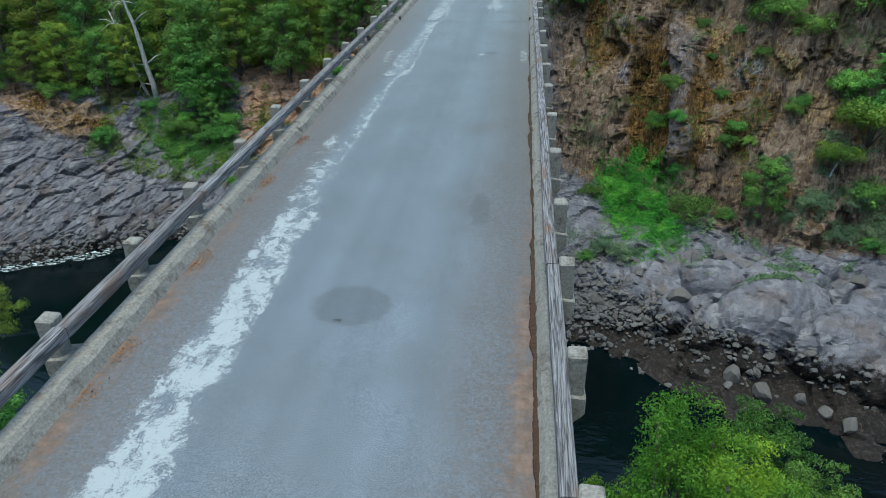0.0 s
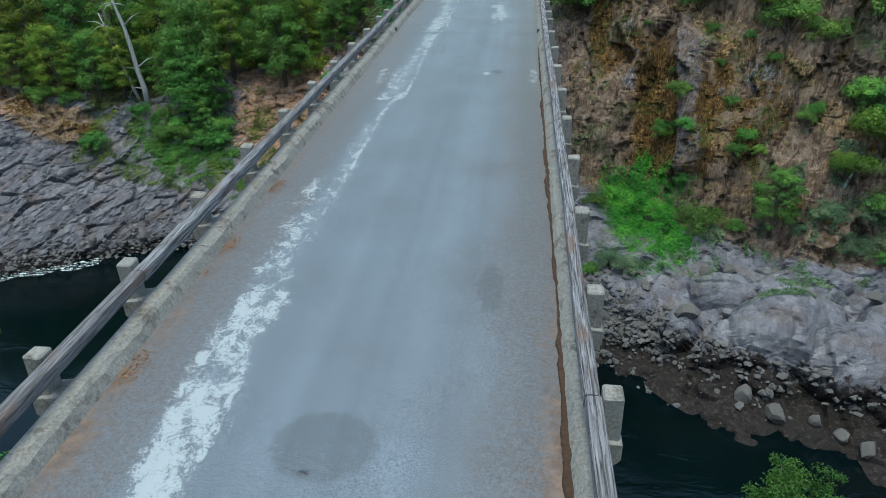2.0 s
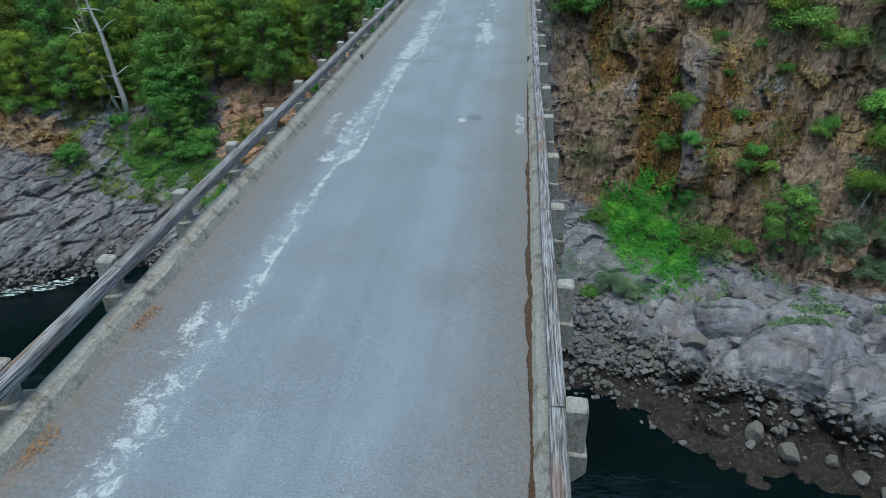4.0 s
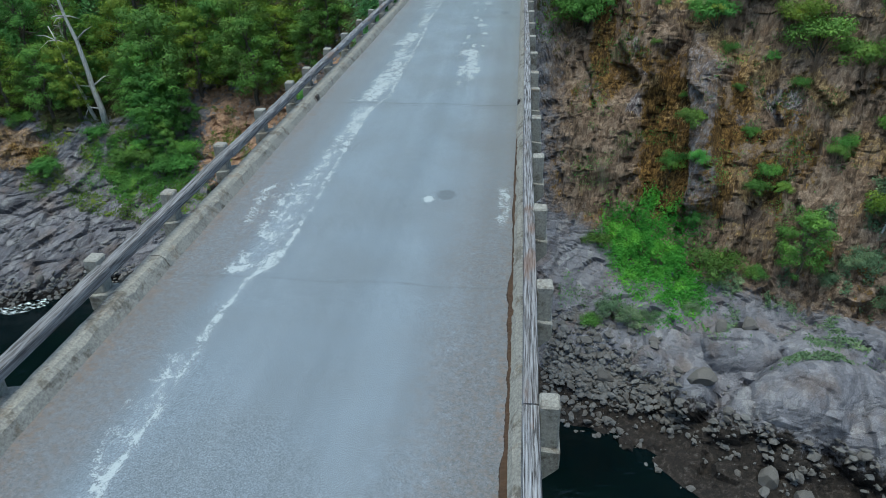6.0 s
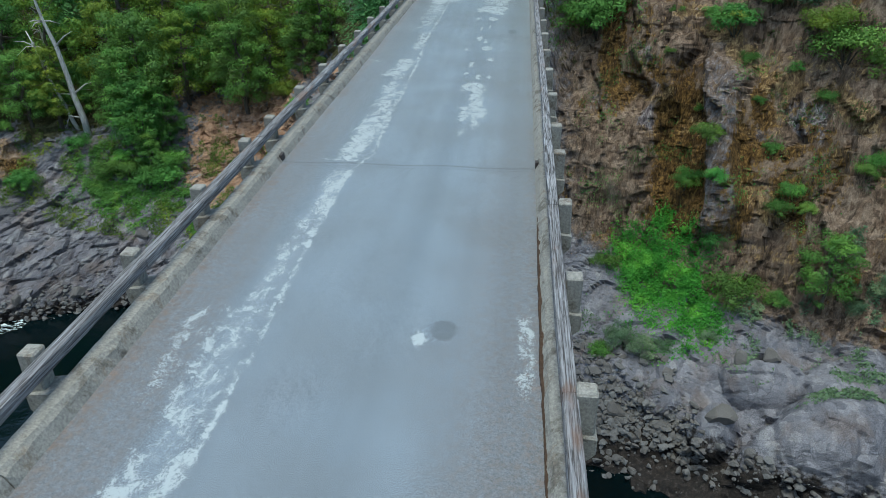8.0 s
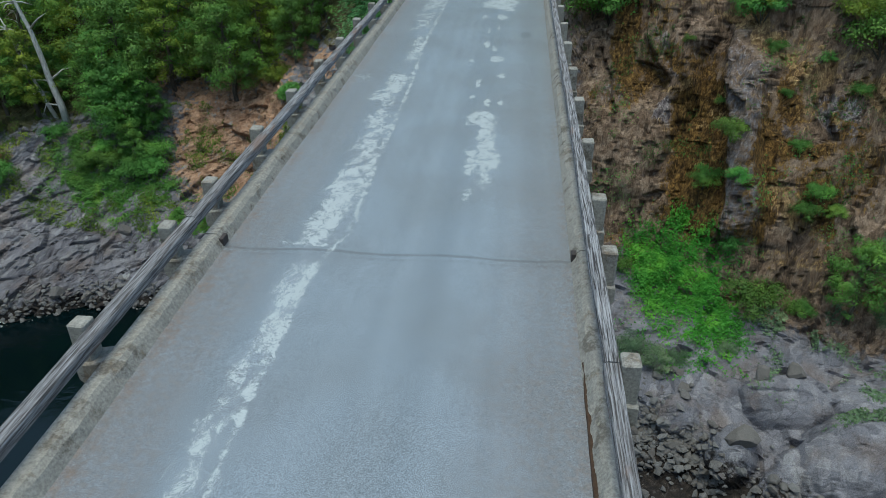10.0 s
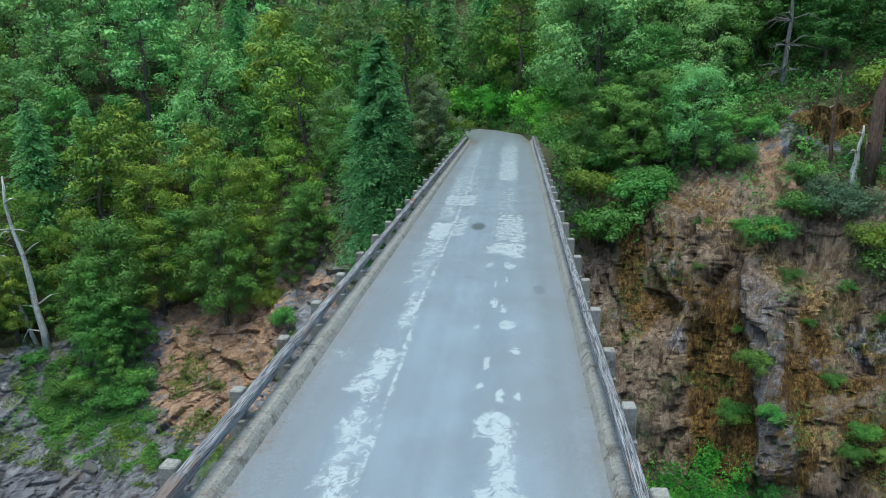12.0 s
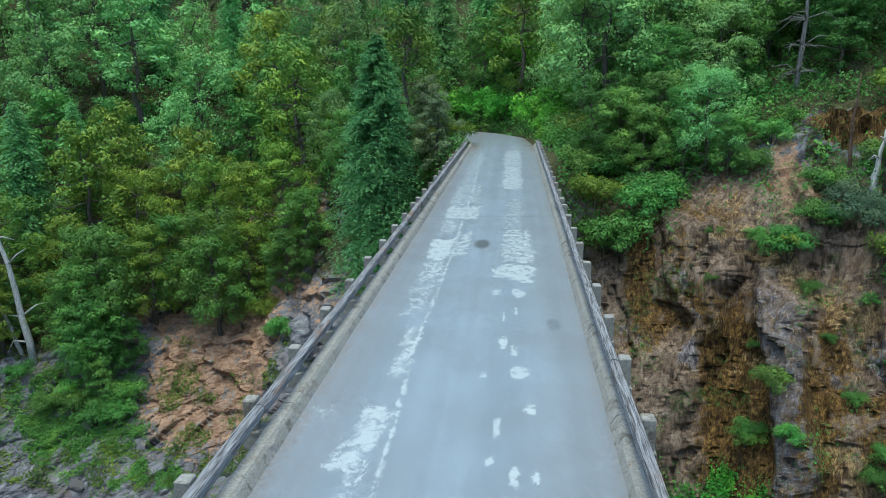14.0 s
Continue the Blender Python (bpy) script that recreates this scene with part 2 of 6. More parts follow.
def ground_mat(m, n, l, p):
    at = place(n)
    col = n.new("ShaderNodeAttribute")
    col.attribute_name = "zone"
    sep = n.new("ShaderNodeSeparateColor")
    l.new(col.outputs["Color"], sep.inputs[0])
    soil, green, cliff = sep.outputs
    wet = col.outputs["Alpha"]
    joint = attr(n, "joint")
    big, mid, fine = noise_tex(n, l, at, 0.35, 6, 0.6), noise_tex(n, l, at, 1.7, 7, 0.68), noise_tex(n, l, at, 13.0, 5, 0.7)
    wn_ = n.new("ShaderNodeTexNoise")
    wn_.inputs["Scale"].default_value, wn_.inputs["Detail"].default_value = 1.3, 4.0
    l.new(at, wn_.inputs["Vector"])
    bend = n.new("ShaderNodeVectorMath")
    bend.operation = "MULTIPLY_ADD"
    l.new(wn_.outputs["Color"], bend.inputs[0])
    bend.inputs[1].default_value = (0.5, 0.5, 0.5)
    l.new(at, bend.inputs[2])
    vec = bend.outputs[0]
    onto = step(n, l, calc(n, l, "ADD", cliff, calc(n, l, "MULTIPLY", calc(n, l, "SUBTRACT", mid, 0.5), 0.8)), 0.35, 0.65)
    # low rock: slabs dipping with the beds; cliff: upright splinters
    la, lb = facets(n, l, mapped(n, l, vec, (2.6, 2.2, 0.8), (0, -0.62, 0))), facets(n, l, mapped(n, l, vec, (0.85, 0.8, 0.34), (0.2, -0.62, 0.3)))
    ca, cb = facets(n, l, mapped(n, l, vec, (1.3, 1.3, 4.2), (0.0, 0.12, 0))), facets(n, l, mapped(n, l, vec, (0.36, 0.36, 0.8), (0.1, 0.15, 0.4)))
    low_tone = calc(n, l, "ADD", calc(n, l, "MULTIPLY", la[0], 0.45), calc(n, l, "MULTIPLY", lb[0], 0.55))
    high_tone = calc(n, l, "ADD", calc(n, l, "MULTIPLY", ca[0], 0.4), calc(n, l, "MULTIPLY", cb[0], 0.6))
    grey = ramp(n, l, low_tone, [(0.1, (0.110, 0.103, 0.120)), (0.45, (0.165, 0.157, 0.177)), (0.75, (0.210, 0.202, 0.220)), (0.95, (0.28, 0.272, 0.28))])
    cover = n.new("ShaderNodeAttribute")
    cover.attribute_name = "cover"
    east = cover.outputs["Alpha"]
    grey = mix(n, l, east, grey, ramp(n, l, low_tone, [(0.1, (0.118, 0.116, 0.136)), (0.45, (0.180, 0.176, 0.204)), (0.75, (0.226, 0.220, 0.246)), (0.95, (0.29, 0.282, 0.30))]))
    grey = mix(n, l, calc(n, l, "MULTIPLY", step(n, l, big, 0.48, 0.68), 0.55), grey, (0.17, 0.125, 0.105))
    csep = n.new("ShaderNodeSeparateColor")
    l.new(cover.outputs["Color"], csep.inputs[0])
    mossy, strawy, palely = csep.outputs
    fibre = noise_tex(n, l, place(n, (1, 1, 0.22), l), 3.2, 8, 0.72, 0.4)
    speck = noise_tex(n, l, place(n, (1, 1, 0.4), l), 4.2, 9, 0.76, 0.5)
    brown = ramp(n, l, fibre, [(0.36, (0.034, 0.021, 0.013)), (0.44, (0.128, 0.084, 0.058)), (0.52, (0.215, 0.144, 0.102)), (0.62, (0.370, 0.274, 0.205))])
    brown = mix(n, l, 0.5, brown, ramp(n, l, high_tone, [(0.2, (0.080, 0.052, 0.036)), (0.5, (0.220, 0.144, 0.100)), (0.8, (0.390, 0.285, 0.215))]))
    brown = mix(n, l, step(n, l, calc(n, l, "ADD", palely, calc(n, l, "MULTIPLY", calc(n, l, "SUBTRACT", fibre, 0.5), 2.4)), 0.40, 0.65), brown, ramp(n, l, speck, [(0.38, (0.085, 0.068, 0.074)), (0.5, (0.220, 0.180, 0.185)), (0.61, (0.420, 0.380, 0.365))]))
    streak = noise_tex(n, l, place(n, (1, 1, 0.13), l), 1.5, 7, 0.72, 0.3)
    brown = mix(n, l, calc(n, l, "MULTIPLY", calc(n, l, "SUBTRACT", 1.0, step(n, l, streak, 0.37, 0.47)), 0.7), brown, (0.034, 0.022, 0.015))
    brown = mix(n, l, calc(n, l, "MULTIPLY", step(n, l, streak, 0.57, 0.64), 0.3), brown, (0.36, 0.29, 0.25))
    shape = calc(n, l, "ADD", calc(n, l, "MULTIPLY", calc(n, l, "SUBTRACT", speck, 0.5), 1.3), calc(n, l, "MULTIPLY", calc(n, l, "SUBTRACT", mid, 0.5), 1.5))
    moss = ramp(n, l, speck, [(0.38, (0.026, 0.014, 0.005)), (0.5, (0.112, 0.060, 0.018)), (0.62, (0.250, 0.145, 0.045))])
    brown = mix(n, l, step(n, l, calc(n, l, "ADD", mossy, shape), 0.36, 0.58), brown, moss)
    straw = ramp(n, l, speck, [(0.38, (0.085, 0.046, 0.022)), (0.5, (0.245, 0.150, 0.070)), (0.61, (0.43, 0.295, 0.148))])
    brown = mix(n, l, calc(n, l, "MULTIPLY", step(n, l, calc(n, l, "ADD", strawy, shape), 0.42, 0.62), 0.85), brown, straw)
    brown = mix(n, l, 0.4, brown, ramp(n, l, speck, [(0.36, (0.2, 0.2, 0.2)), (0.5, (0.5, 0.5, 0.5)), (0.64, (0.82, 0.82, 0.82))]), "OVERLAY")
    c = mix(n, l, onto, grey, brown)
    crack_low = calc(n, l, "MAXIMUM", calc(n, l, "SUBTRACT", 1.0, step(n, l, la[2], 0.012, 0.05)), calc(n, l, "MULTIPLY", calc(n, l, "SUBTRACT", 1.0, step(n, l, lb[2], 0.015, 0.07)), 0.7))
    crack_high = calc(n, l, "MAXIMUM", calc(n, l, "SUBTRACT", 1.0, step(n, l, ca[2], 0.02, 0.09)), calc(n, l, "MULTIPLY", calc(n, l, "SUBTRACT", 1.0, step(n, l, cb[2], 0.015, 0.06)), 0.55))
    broken = step(n, l, noise_tex(n, l, at, 0.5, 4), 0.42, 0.62)
    crack_low = calc(n, l, "MULTIPLY", crack_low, calc(n, l, "MULTIPLY", calc(n, l, "ADD", 0.10, calc(n, l, "MULTIPLY", broken, 0.45)), calc(n, l, "SUBTRACT", 1.0, calc(n, l, "MULTIPLY", east, 0.45))))
    crack_high = calc(n, l, "MULTIPLY", crack_high, calc(n, l, "ADD", 0.06, calc(n, l, "MULTIPLY", broken, 0.34)))
    crack = mix(n, l, onto, crack_low, crack_high)
    c = mix(n, l, calc(n, l, "MULTIPLY", crack, 0.75), c, (0.022, 0.019, 0.018))
    earth = mix(n, l, step(n, l, mid, 0.3, 0.7), (0.215, 0.115, 0.070), (0.42, 0.265, 0.180))
    earth = mix(n, l, calc(n, l, "MULTIPLY", step(n, l, noise_tex(n, l, at, 0.8, 7, 0.7), 0.58, 0.64), 0.7), earth, (0.045, 0.028, 0.018))
    earth = mix(n, l, step(n, l, noise_tex(n, l, place(n, (1, 0.6, 0.6), l), 1.1, 8, 0.75), 0.55, 0.62), earth, mix(n, l, la[0], (0.15, 0.135, 0.13), (0.29, 0.26, 0.24)))
    c = mix(n, l, step(n, l, calc(n, l, "ADD", soil, calc(n, l, "MULTIPLY", calc(n, l, "SUBTRACT", mid, 0.5), 2.0)), 0.45, 0.55), c, earth)
    litter = mix(n, l, fine, (0.030, 0.036, 0.014), (0.11, 0.10, 0.045))
    c = mix(n, l, step(n, l, calc(n, l, "ADD", green, calc(n, l, "MULTIPLY", calc(n, l, "SUBTRACT", mid, 0.5), 1.2)), 0.42, 0.58), c, litter)
    c = mix(n, l, calc(n, l, "MULTIPLY", step(n, l, calc(n, l, "ADD", wet, calc(n, l, "MULTIPLY", calc(n, l, "SUBTRACT", mid, 0.5), 0.9)), 0.33, 0.52), 0.97), c, ramp(n, l, noise_tex(n, l, at, 2.4, 8, 0.75, 0.5), [(0.34, (0.006, 0.005, 0.004)), (0.48, (0.017, 0.013, 0.011)), (0.56, (0.030, 0.022, 0.018)), (0.64, (0.075, 0.066, 0.062))]))
    c = mix(n, l, calc(n, l, "MULTIPLY", joint, 0.36), c, (0.030, 0.026, 0.025))
    c = mix(n, l, 0.85, c, ramp(n, l, fine, [(0.28, (0.2, 0.2, 0.2)), (0.5, (0.5, 0.5, 0.5)), (0.72, (0.8, 0.8, 0.8))]), "OVERLAY")
    l.new(c, p.inputs["Base Color"])
    p.inputs["Roughness"].default_value = 0.88
    p.inputs["Specular IOR Level"].default_value = 0.25
    low_h = calc(n, l, "ADD", calc(n, l, "MULTIPLY", la[3], 0.42), calc(n, l, "MULTIPLY", lb[3], 0.14))
    high_h = calc(n, l, "ADD", calc(n, l, "ADD", calc(n, l, "MULTIPLY", ca[3], 0.30), calc(n, l, "MULTIPLY", cb[3], 0.12)), calc(n, l, "ADD", calc(n, l, "MULTIPLY", fibre, 0.45), calc(n, l, "MULTIPLY", speck, 0.2)))
    hgt = calc(n, l, "ADD", mix(n, l, onto, low_h, high_h), calc(n, l, "MULTIPLY", fine, 0.22))
    hgt = calc(n, l, "SUBTRACT", hgt, calc(n, l, "MULTIPLY", crack, 0.25))
    bump(n, l, p, hgt, 1.0, 0.45)


def stone_mat(m, n, l, p):
    at = place(n)
    rnd = n.new("ShaderNodeObjectInfo").outputs["Random"]
    isl = n.new("ShaderNodeNewGeometry").outputs["Random Per Island"]
    a, b = noise_tex(n, l, at, 2.4, 6, 0.65), noise_tex(n, l, at, 16.0, 5, 0.7)
    c = mix(n, l, a, (0.075, 0.073, 0.077), (0.20, 0.195, 0.195))
    c = mix(n, l, calc(n, l, "MULTIPLY", isl, 0.7), c, (0.085, 0.072, 0.066))
    c = mix(n, l, calc(n, l, "MULTIPLY", rnd, 0.3), c, (0.20, 0.185, 0.175))
    c = mix(n, l, 0.6, c, ramp(n, l, b, [(0.25, (0.2, 0.2, 0.2)), (0.75, (0.8, 0.8, 0.8))]), "OVERLAY")
    l.new(c, p.inputs["Base Color"])
    p.inputs["Roughness"].default_value = 0.85
    bump(n, l, p, b, 0.8, 0.06)


def leaf_mat(dark, light, tip, glow=0.16):
    def build(m, n, l, p):
        rnd = n.new("ShaderNodeObjectInfo").outputs["Random"]
        isl = n.new("ShaderNodeNewGeometry").outputs["Random Per Island"]
        at = place(n)
        clump = noise_tex(n, l, at, 0.45, 3)
        c = mix(n, l, calc(n, l, "ADD", 0.3, calc(n, l, "MULTIPLY", isl, 0.42)), dark, light)
        c = mix(n, l, step(n, l, clump, 0.48, 0.72), c, tip)
        hsv = n.new("ShaderNodeHueSaturation")
        l.new(c, hsv.inputs["Color"])
        l.new(calc(n, l, "ADD", 0.478, calc(n, l, "MULTIPLY", rnd, 0.045)), hsv.inputs["Hue"])
        l.new(calc(n, l, "ADD", 0.7, calc(n, l, "MULTIPLY", calc(n, l, "FRACT", calc(n, l, "MULTIPLY", rnd, 7.31)), 0.6)), hsv.inputs["Value"])
        hsv.inputs["Saturation"].default_value = 1.0
        l.new(hsv.outputs[0], p.inputs["Base Color"])
        p.inputs["Roughness"].default_value = 0.6
        p.inputs["Specular IOR Level"].default_value = 0.25
        t = n.new("ShaderNodeBsdfTranslucent")
        l.new(hsv.outputs[0], t.inputs[0])
        s = n.new("ShaderNodeMixShader")
        s.inputs[0].default_value = glow
        l.new(p.outputs[0], s.inputs[1])
        l.new(t.outputs[0], s.inputs[2])
        l.new(s.outputs[0], n["Material Output"].inputs[0])
    return build


def bark_mat(dark, light):
    def build(m, n, l, p):
        at = place(n, (1, 1, 0.25), l)
        a = noise_tex(n, l, at, 9.0, 6, 0.7)
        l.new(mix(n, l, step(n, l, a, 0.3, 0.7), dark, light), p.inputs["Base Color"])
        p.inputs["Roughness"].default_value = 0.85
        bump(n, l, p, a, 0.8, 0.05)
    return build


def water_mat(m, n, l, p):
    at = place(n)
    deep = noise_tex(n, l, at, 0.09, 4)
    l.new(mix(n, l, deep, (0.0005, 0.0018, 0.0022), (0.0016, 0.0070, 0.0085)), p.inputs["Base Color"])
    p.inputs["Roughness"].default_value = 0.09
    p.inputs["IOR"].default_value = 1.33
    # still pools and ruffled runs
    ruffle = calc(n, l, "ADD", 0.25, calc(n, l, "MULTIPLY", step(n, l, noise_tex(n, l, place(n, (0.5, 1.0, 1.0), l), 0.22, 4, 0.6), 0.5, 0.68), 0.9))
    wave = calc(n, l, "ADD", noise_tex(n, l, place(n, (0.8, 1.6, 1.0), l), 0.7, 4, 0.55, 0.8), calc(n, l, "MULTIPLY", noise_tex(n, l, at, 3.0, 3), 0.35))
    bump(n, l, p, calc(n, l, "MULTIPLY", wave, ruffle), 0.22, 0.2)


def foam_mat(m, n, l, p):
    at = place(n, (0.5, 1.2, 1.0), l)
    a = noise_tex(n, l, at, 3.2, 7, 0.75, 0.8)
    t = n.new("ShaderNodeBsdfTransparent")
    s = n.new("ShaderNodeMixShader")
    l.new(step(n, l, a, 0.50, 0.60), s.inputs[0])
    l.new(t.outputs[0], s.inputs[1])
    l.new(p.outputs[0], s.inputs[2])
    l.new(s.outputs[0], n["Material Output"].inputs[0])
    p.inputs["Base Color"].default_value = (0.7, 0.76, 0.78, 1)
    p.inputs["Roughness"].default_value = 0.6


def plain_mat(colour, rough=0.8, metal=0.0, var=0.35):
    def build(m, n, l, p):
        a = noise_tex(n, l, place(n), 9.0, 5, 0.65)
        l.new(mix(n, l, a, tuple(v * (1 - var) for v in colour), tuple(min(1, v * (1 + var)) for v in colour)), p.inputs["Base Color"])
        p.inputs["Roughness"].default_value, p.inputs["Metallic"].default_value = rough, metal
    return build


ASPHALT = material("worn_asphalt", asphalt_mat)
CONCRETE = material("weathered_concrete", concrete_mat)
TIMBER = material("silvered_timber", timber_mat)
GROUND = material("rock_and_earth", ground_mat)
STONE = material("river_stone", stone_mat)
WATERM = material("river_water", water_mat)
FOAM = material("foam", foam_mat)
BARK = material("bark", bark_mat((0.035, 0.028, 0.022), (0.13, 0.11, 0.09)))
DEADWOOD = material("bleached_wood", bark_mat((0.24, 0.22, 0.215), (0.62, 0.60, 0.58)))
GREYWOOD = material("grey_dead_wood", bark_mat((0.07, 0.062, 0.06), (0.24, 0.22, 0.21)))
RED_BARK = material("red_bark", bark_mat((0.05, 0.026, 0.018), (0.17, 0.10, 0.07)))
LEAF_OAK = material("oak_leaf", leaf_mat((0.052, 0.108, 0.016), (0.172, 0.262, 0.032), (0.290, 0.365, 0.044)))
LEAF_DARK = material("dark_leaf", leaf_mat((0.036, 0.108, 0.024), (0.118, 0.246, 0.044), (0.165, 0.325, 0.056)))
LEAF_PALE = material("pale_leaf", leaf_mat((0.095, 0.230, 0.075), (0.235, 0.420, 0.128), (0.330, 0.510, 0.145)))
LEAF_BRIGHT = material("bright_leaf", leaf_mat((0.048, 0.158, 0.033), (0.118, 0.284, 0.056), (0.180, 0.347, 0.064)))
LEAF_GREY = material("grey_green_leaf", leaf_mat((0.056, 0.104, 0.056), (0.145, 0.222, 0.118), (0.210, 0.285, 0.150)))
LEAF_LIME = material("lime_leaf", leaf_mat((0.075, 0.250, 0.026), (0.175, 0.440, 0.044), (0.260, 0.520, 0.056)))
LEAF_WILLOW = material("willow_leaf", leaf_mat((0.055, 0.098, 0.045), (0.145, 0.210, 0.095), (0.210, 0.285, 0.120)))
LEAF_YELLOW = material("yellow_leaf", leaf_mat((0.22, 0.27, 0.03), (0.44, 0.47, 0.06), (0.52, 0.53, 0.10)))
LEAF_WALNUT = material("walnut_leaf", leaf_mat((0.036, 0.100, 0.012), (0.135, 0.265, 0.024), (0.330, 0.440, 0.040), 0.35))
LEAF_VINE = material("vine_leaf", leaf_mat((0.045, 0.150, 0.020), (0.112, 0.290, 0.036), (0.180, 0.375, 0.046)))
NEEDLE = material("conifer_needles", leaf_mat((0.120, 0.290, 0.105), (0.230, 0.460, 0.160), (0.260, 0.490, 0.160), 0.3))
STRAW = material("dry_grass", plain_mat((0.30, 0.21, 0.11)))
LITTER = material("dry_leaves", plain_mat((0.26, 0.13, 0.055)))
MOULD = material("leaf_mould", plain_mat((0.050, 0.026, 0.014), 0.95, 0.0, 0.7))
RUST = material("rusted_iron", plain_mat((0.06, 0.05, 0.05), 0.7, 0.4))


# ---- mesh helpers ----
def mesh_from(name, verts, faces, mat=None, smooth_faces=False):
    me = bpy.data.meshes.new(name)
    me.from_pydata([tuple(v) for v in verts], [], [tuple(f) for f in faces])
    me.update()
    if mat:
        me.materials.append(mat)
    if smooth_faces:
        me.polygons.foreach_set("use_smooth", [True] * len(me.polygons))
    return me


def quads_mesh(name, V, mat):
    """Loose leaves of three or four corners: V is (n, corners, 3)."""
    k, q = V.shape[:2]
    me = bpy.data.meshes.new(name)
    me.vertices.add(q * k)
    me.vertices.foreach_set("co", V.reshape(-1).astype(np.float32))
    me.loops.add(q * k)
    me.loops.foreach_set("vertex_index", np.arange(q * k, dtype=np.int32))
    me.polygons.add(k)
    me.polygons.foreach_set("loop_start", np.arange(0, q * k, q, dtype=np.int32))
    me.update(calc_edges=True)
    me.materials.append(mat)
    return me


def part(name, data, mat, parent, label=""):
    """One mesh object under a thing or a part. data: a bmesh, or a mesh that alike pieces share."""
    if isinstance(data, bmesh.types.BMesh):
        me = bpy.data.meshes.new(name)
        data.to_mesh(me)
        data.free()
    else:
        me = data
    if mat and not me.materials:
        me.materials.append(mat)
    ob = new(name, me)
    ob.parent = parent
    if label:
        tagged(ob, label)
    return ob


def box_bm(x0, x1, y0, y1, z0, z1, bevel=0.0, wobble=0.0, rng=random):
    bm = bmesh.new()
    bmesh.ops.create_cube(bm, size=1.0)
    for v in bm.verts:
        v.co = Vector(((x0 + x1) / 2 + v.co.x * (x1 - x0), (y0 + y1) / 2 + v.co.y * (y1 - y0), (z0 + z1) / 2 + v.co.z * (z1 - z0)))
        if wobble:
            v.co += Vector((rng.uniform(-1, 1), rng.uniform(-1, 1), rng.uniform(-1, 1))) * wobble
    if bevel:
        bmesh.ops.bevel(bm, geom=bm.edges[:], offset=bevel, segments=1, affect="EDGES")
    return bm


def tube(points, radii, sides=7):
    """Verts and faces of a bent tapered tube."""
    V, F = [], []
    pts = [Vector(p) for p in points]
    for k, (p, r) in enumerate(zip(pts, radii)):
        d = (pts[min(k + 1, len(pts) - 1)] - pts[max(k - 1, 0)]).normalized()
        a = d.cross(Vector((0.3, 0.9, 0.2))).normalized()
        b = d.cross(a)
        for j in range(sides):
            t = 2 * math.pi * j / sides
            V.append(p + (a * math.cos(t) + b * math.sin(t)) * r)
    for k in range(len(pts) - 1):
        for j in range(sides):
            F.append((k * sides + j, k * sides + (j + 1) % sides, (k + 1) * sides + (j + 1) % sides, (k + 1) * sides + j))
    F.append(tuple(range((len(pts) - 1) * sides, len(pts) * sides)))
    F.append(tuple(range(sides))[::-1])
    return V, F


def join(parts):
    V, F = [], []
    for v, f in parts:
        o = len(V)
        V += v
        F += [tuple(i + o for i in q) for q in f]
    return V, F


# ---- the gorge: one sheet from the near hill, through the river bed, up the far side ----
SHORE_X = (-120, -62, -44, -30, -14, 0, 8, 18, 30, 60, 120)
SHORE_Y = (40, 68, 76.3, 78, 72, 63, 56.5, 49.5, 44.3, 36, 25)
NEAR = ((-1500, 260), (-330, 130), (-95, 38), (-28, 3), (-14, -1.5), (2, -12), (15, -27), (23, -36.5), (27, -39))
LEFT = ((-4, -38.5), (0, -36.2), (2, -33.8), (7, -30), (11, -28), (15, -25.2), (18.5, -21.6), (26, -18.8), (40, -10), (66, 7), (120, 48), (350, 190), (1500, 260))
MID = ((-4, -38.5), (0, -36.2), (2, -34), (6, -30.5), (11, -26.5), (15, -22), (19, -16), (24, -10), (28, -2.5), (50, 3), (104, 45), (350, 190), (1500, 260))
RIGHT = ((-4, -38), (0, -36.2), (4.5, -34.7), (9, -31.2), (16.5, -28.6), (21.5, -25.2), (25, -17), (27.4, -11), (30.2, -4.8), (50, 7), (113, 50), (360, 190), (1500, 260))
ROWS_NEAR = (4, 6, 12, 8, 10, 14, 10, 6)
ROWS_FAR = (8, 14, 30, 44, 36, 40, 40, 36, 50, 34, 16, 6)


def shore(x):
    return np.interp(x, SHORE_X, SHORE_Y)


def bank(x, k):
    """Point k of the far bank's profile at x."""
    lo, md, hi = np.array(LEFT[k]), np.array(MID[k]), np.array(RIGHT[k])
    a, b = smooth(-44, -10, x)[..., None], smooth(-6, 14, x)[..., None]
    return (lo * (1 - a) + md * a) * (1 - b) + hi * b


ROAD_BEND = [(-2.44, 90.0), (-2.5, 97.0), (-3.4, 103.0), (-6.0, 109.0), (-10.5, 114.0), (-15.0, 116.5)]


def road_gap(x, y):
    """Distance to the middle line of the road past the bridge."""
    best = np.full(np.shape(x), 99.0)
    for (ax, ay), (bx, by) in zip(ROAD_BEND, ROAD_BEND[1:]):
        ux, uy = bx - ax, by - ay
        t = np.clip(((x - ax) * ux + (y - ay) * uy) / (ux * ux + uy * uy), 0, 1)
        best = np.minimum(best, np.hypot(x - ax - t * ux, y - ay - t * uy))
    return best


def far_ground(x, y):
    """Height of the far bank before its roughness."""
    x = np.float64(x)
    P = np.array([bank(x, k) for k in range(len(LEFT))])
    z = float(np.interp(y - shore(x), P[:, 0], P[:, 1]))
    g = float(road_gap(np.array([x]), np.array([y]))[0])
    return z + (-0.2 - z) * (1 - float(smooth(4.0, 10.0, g)))


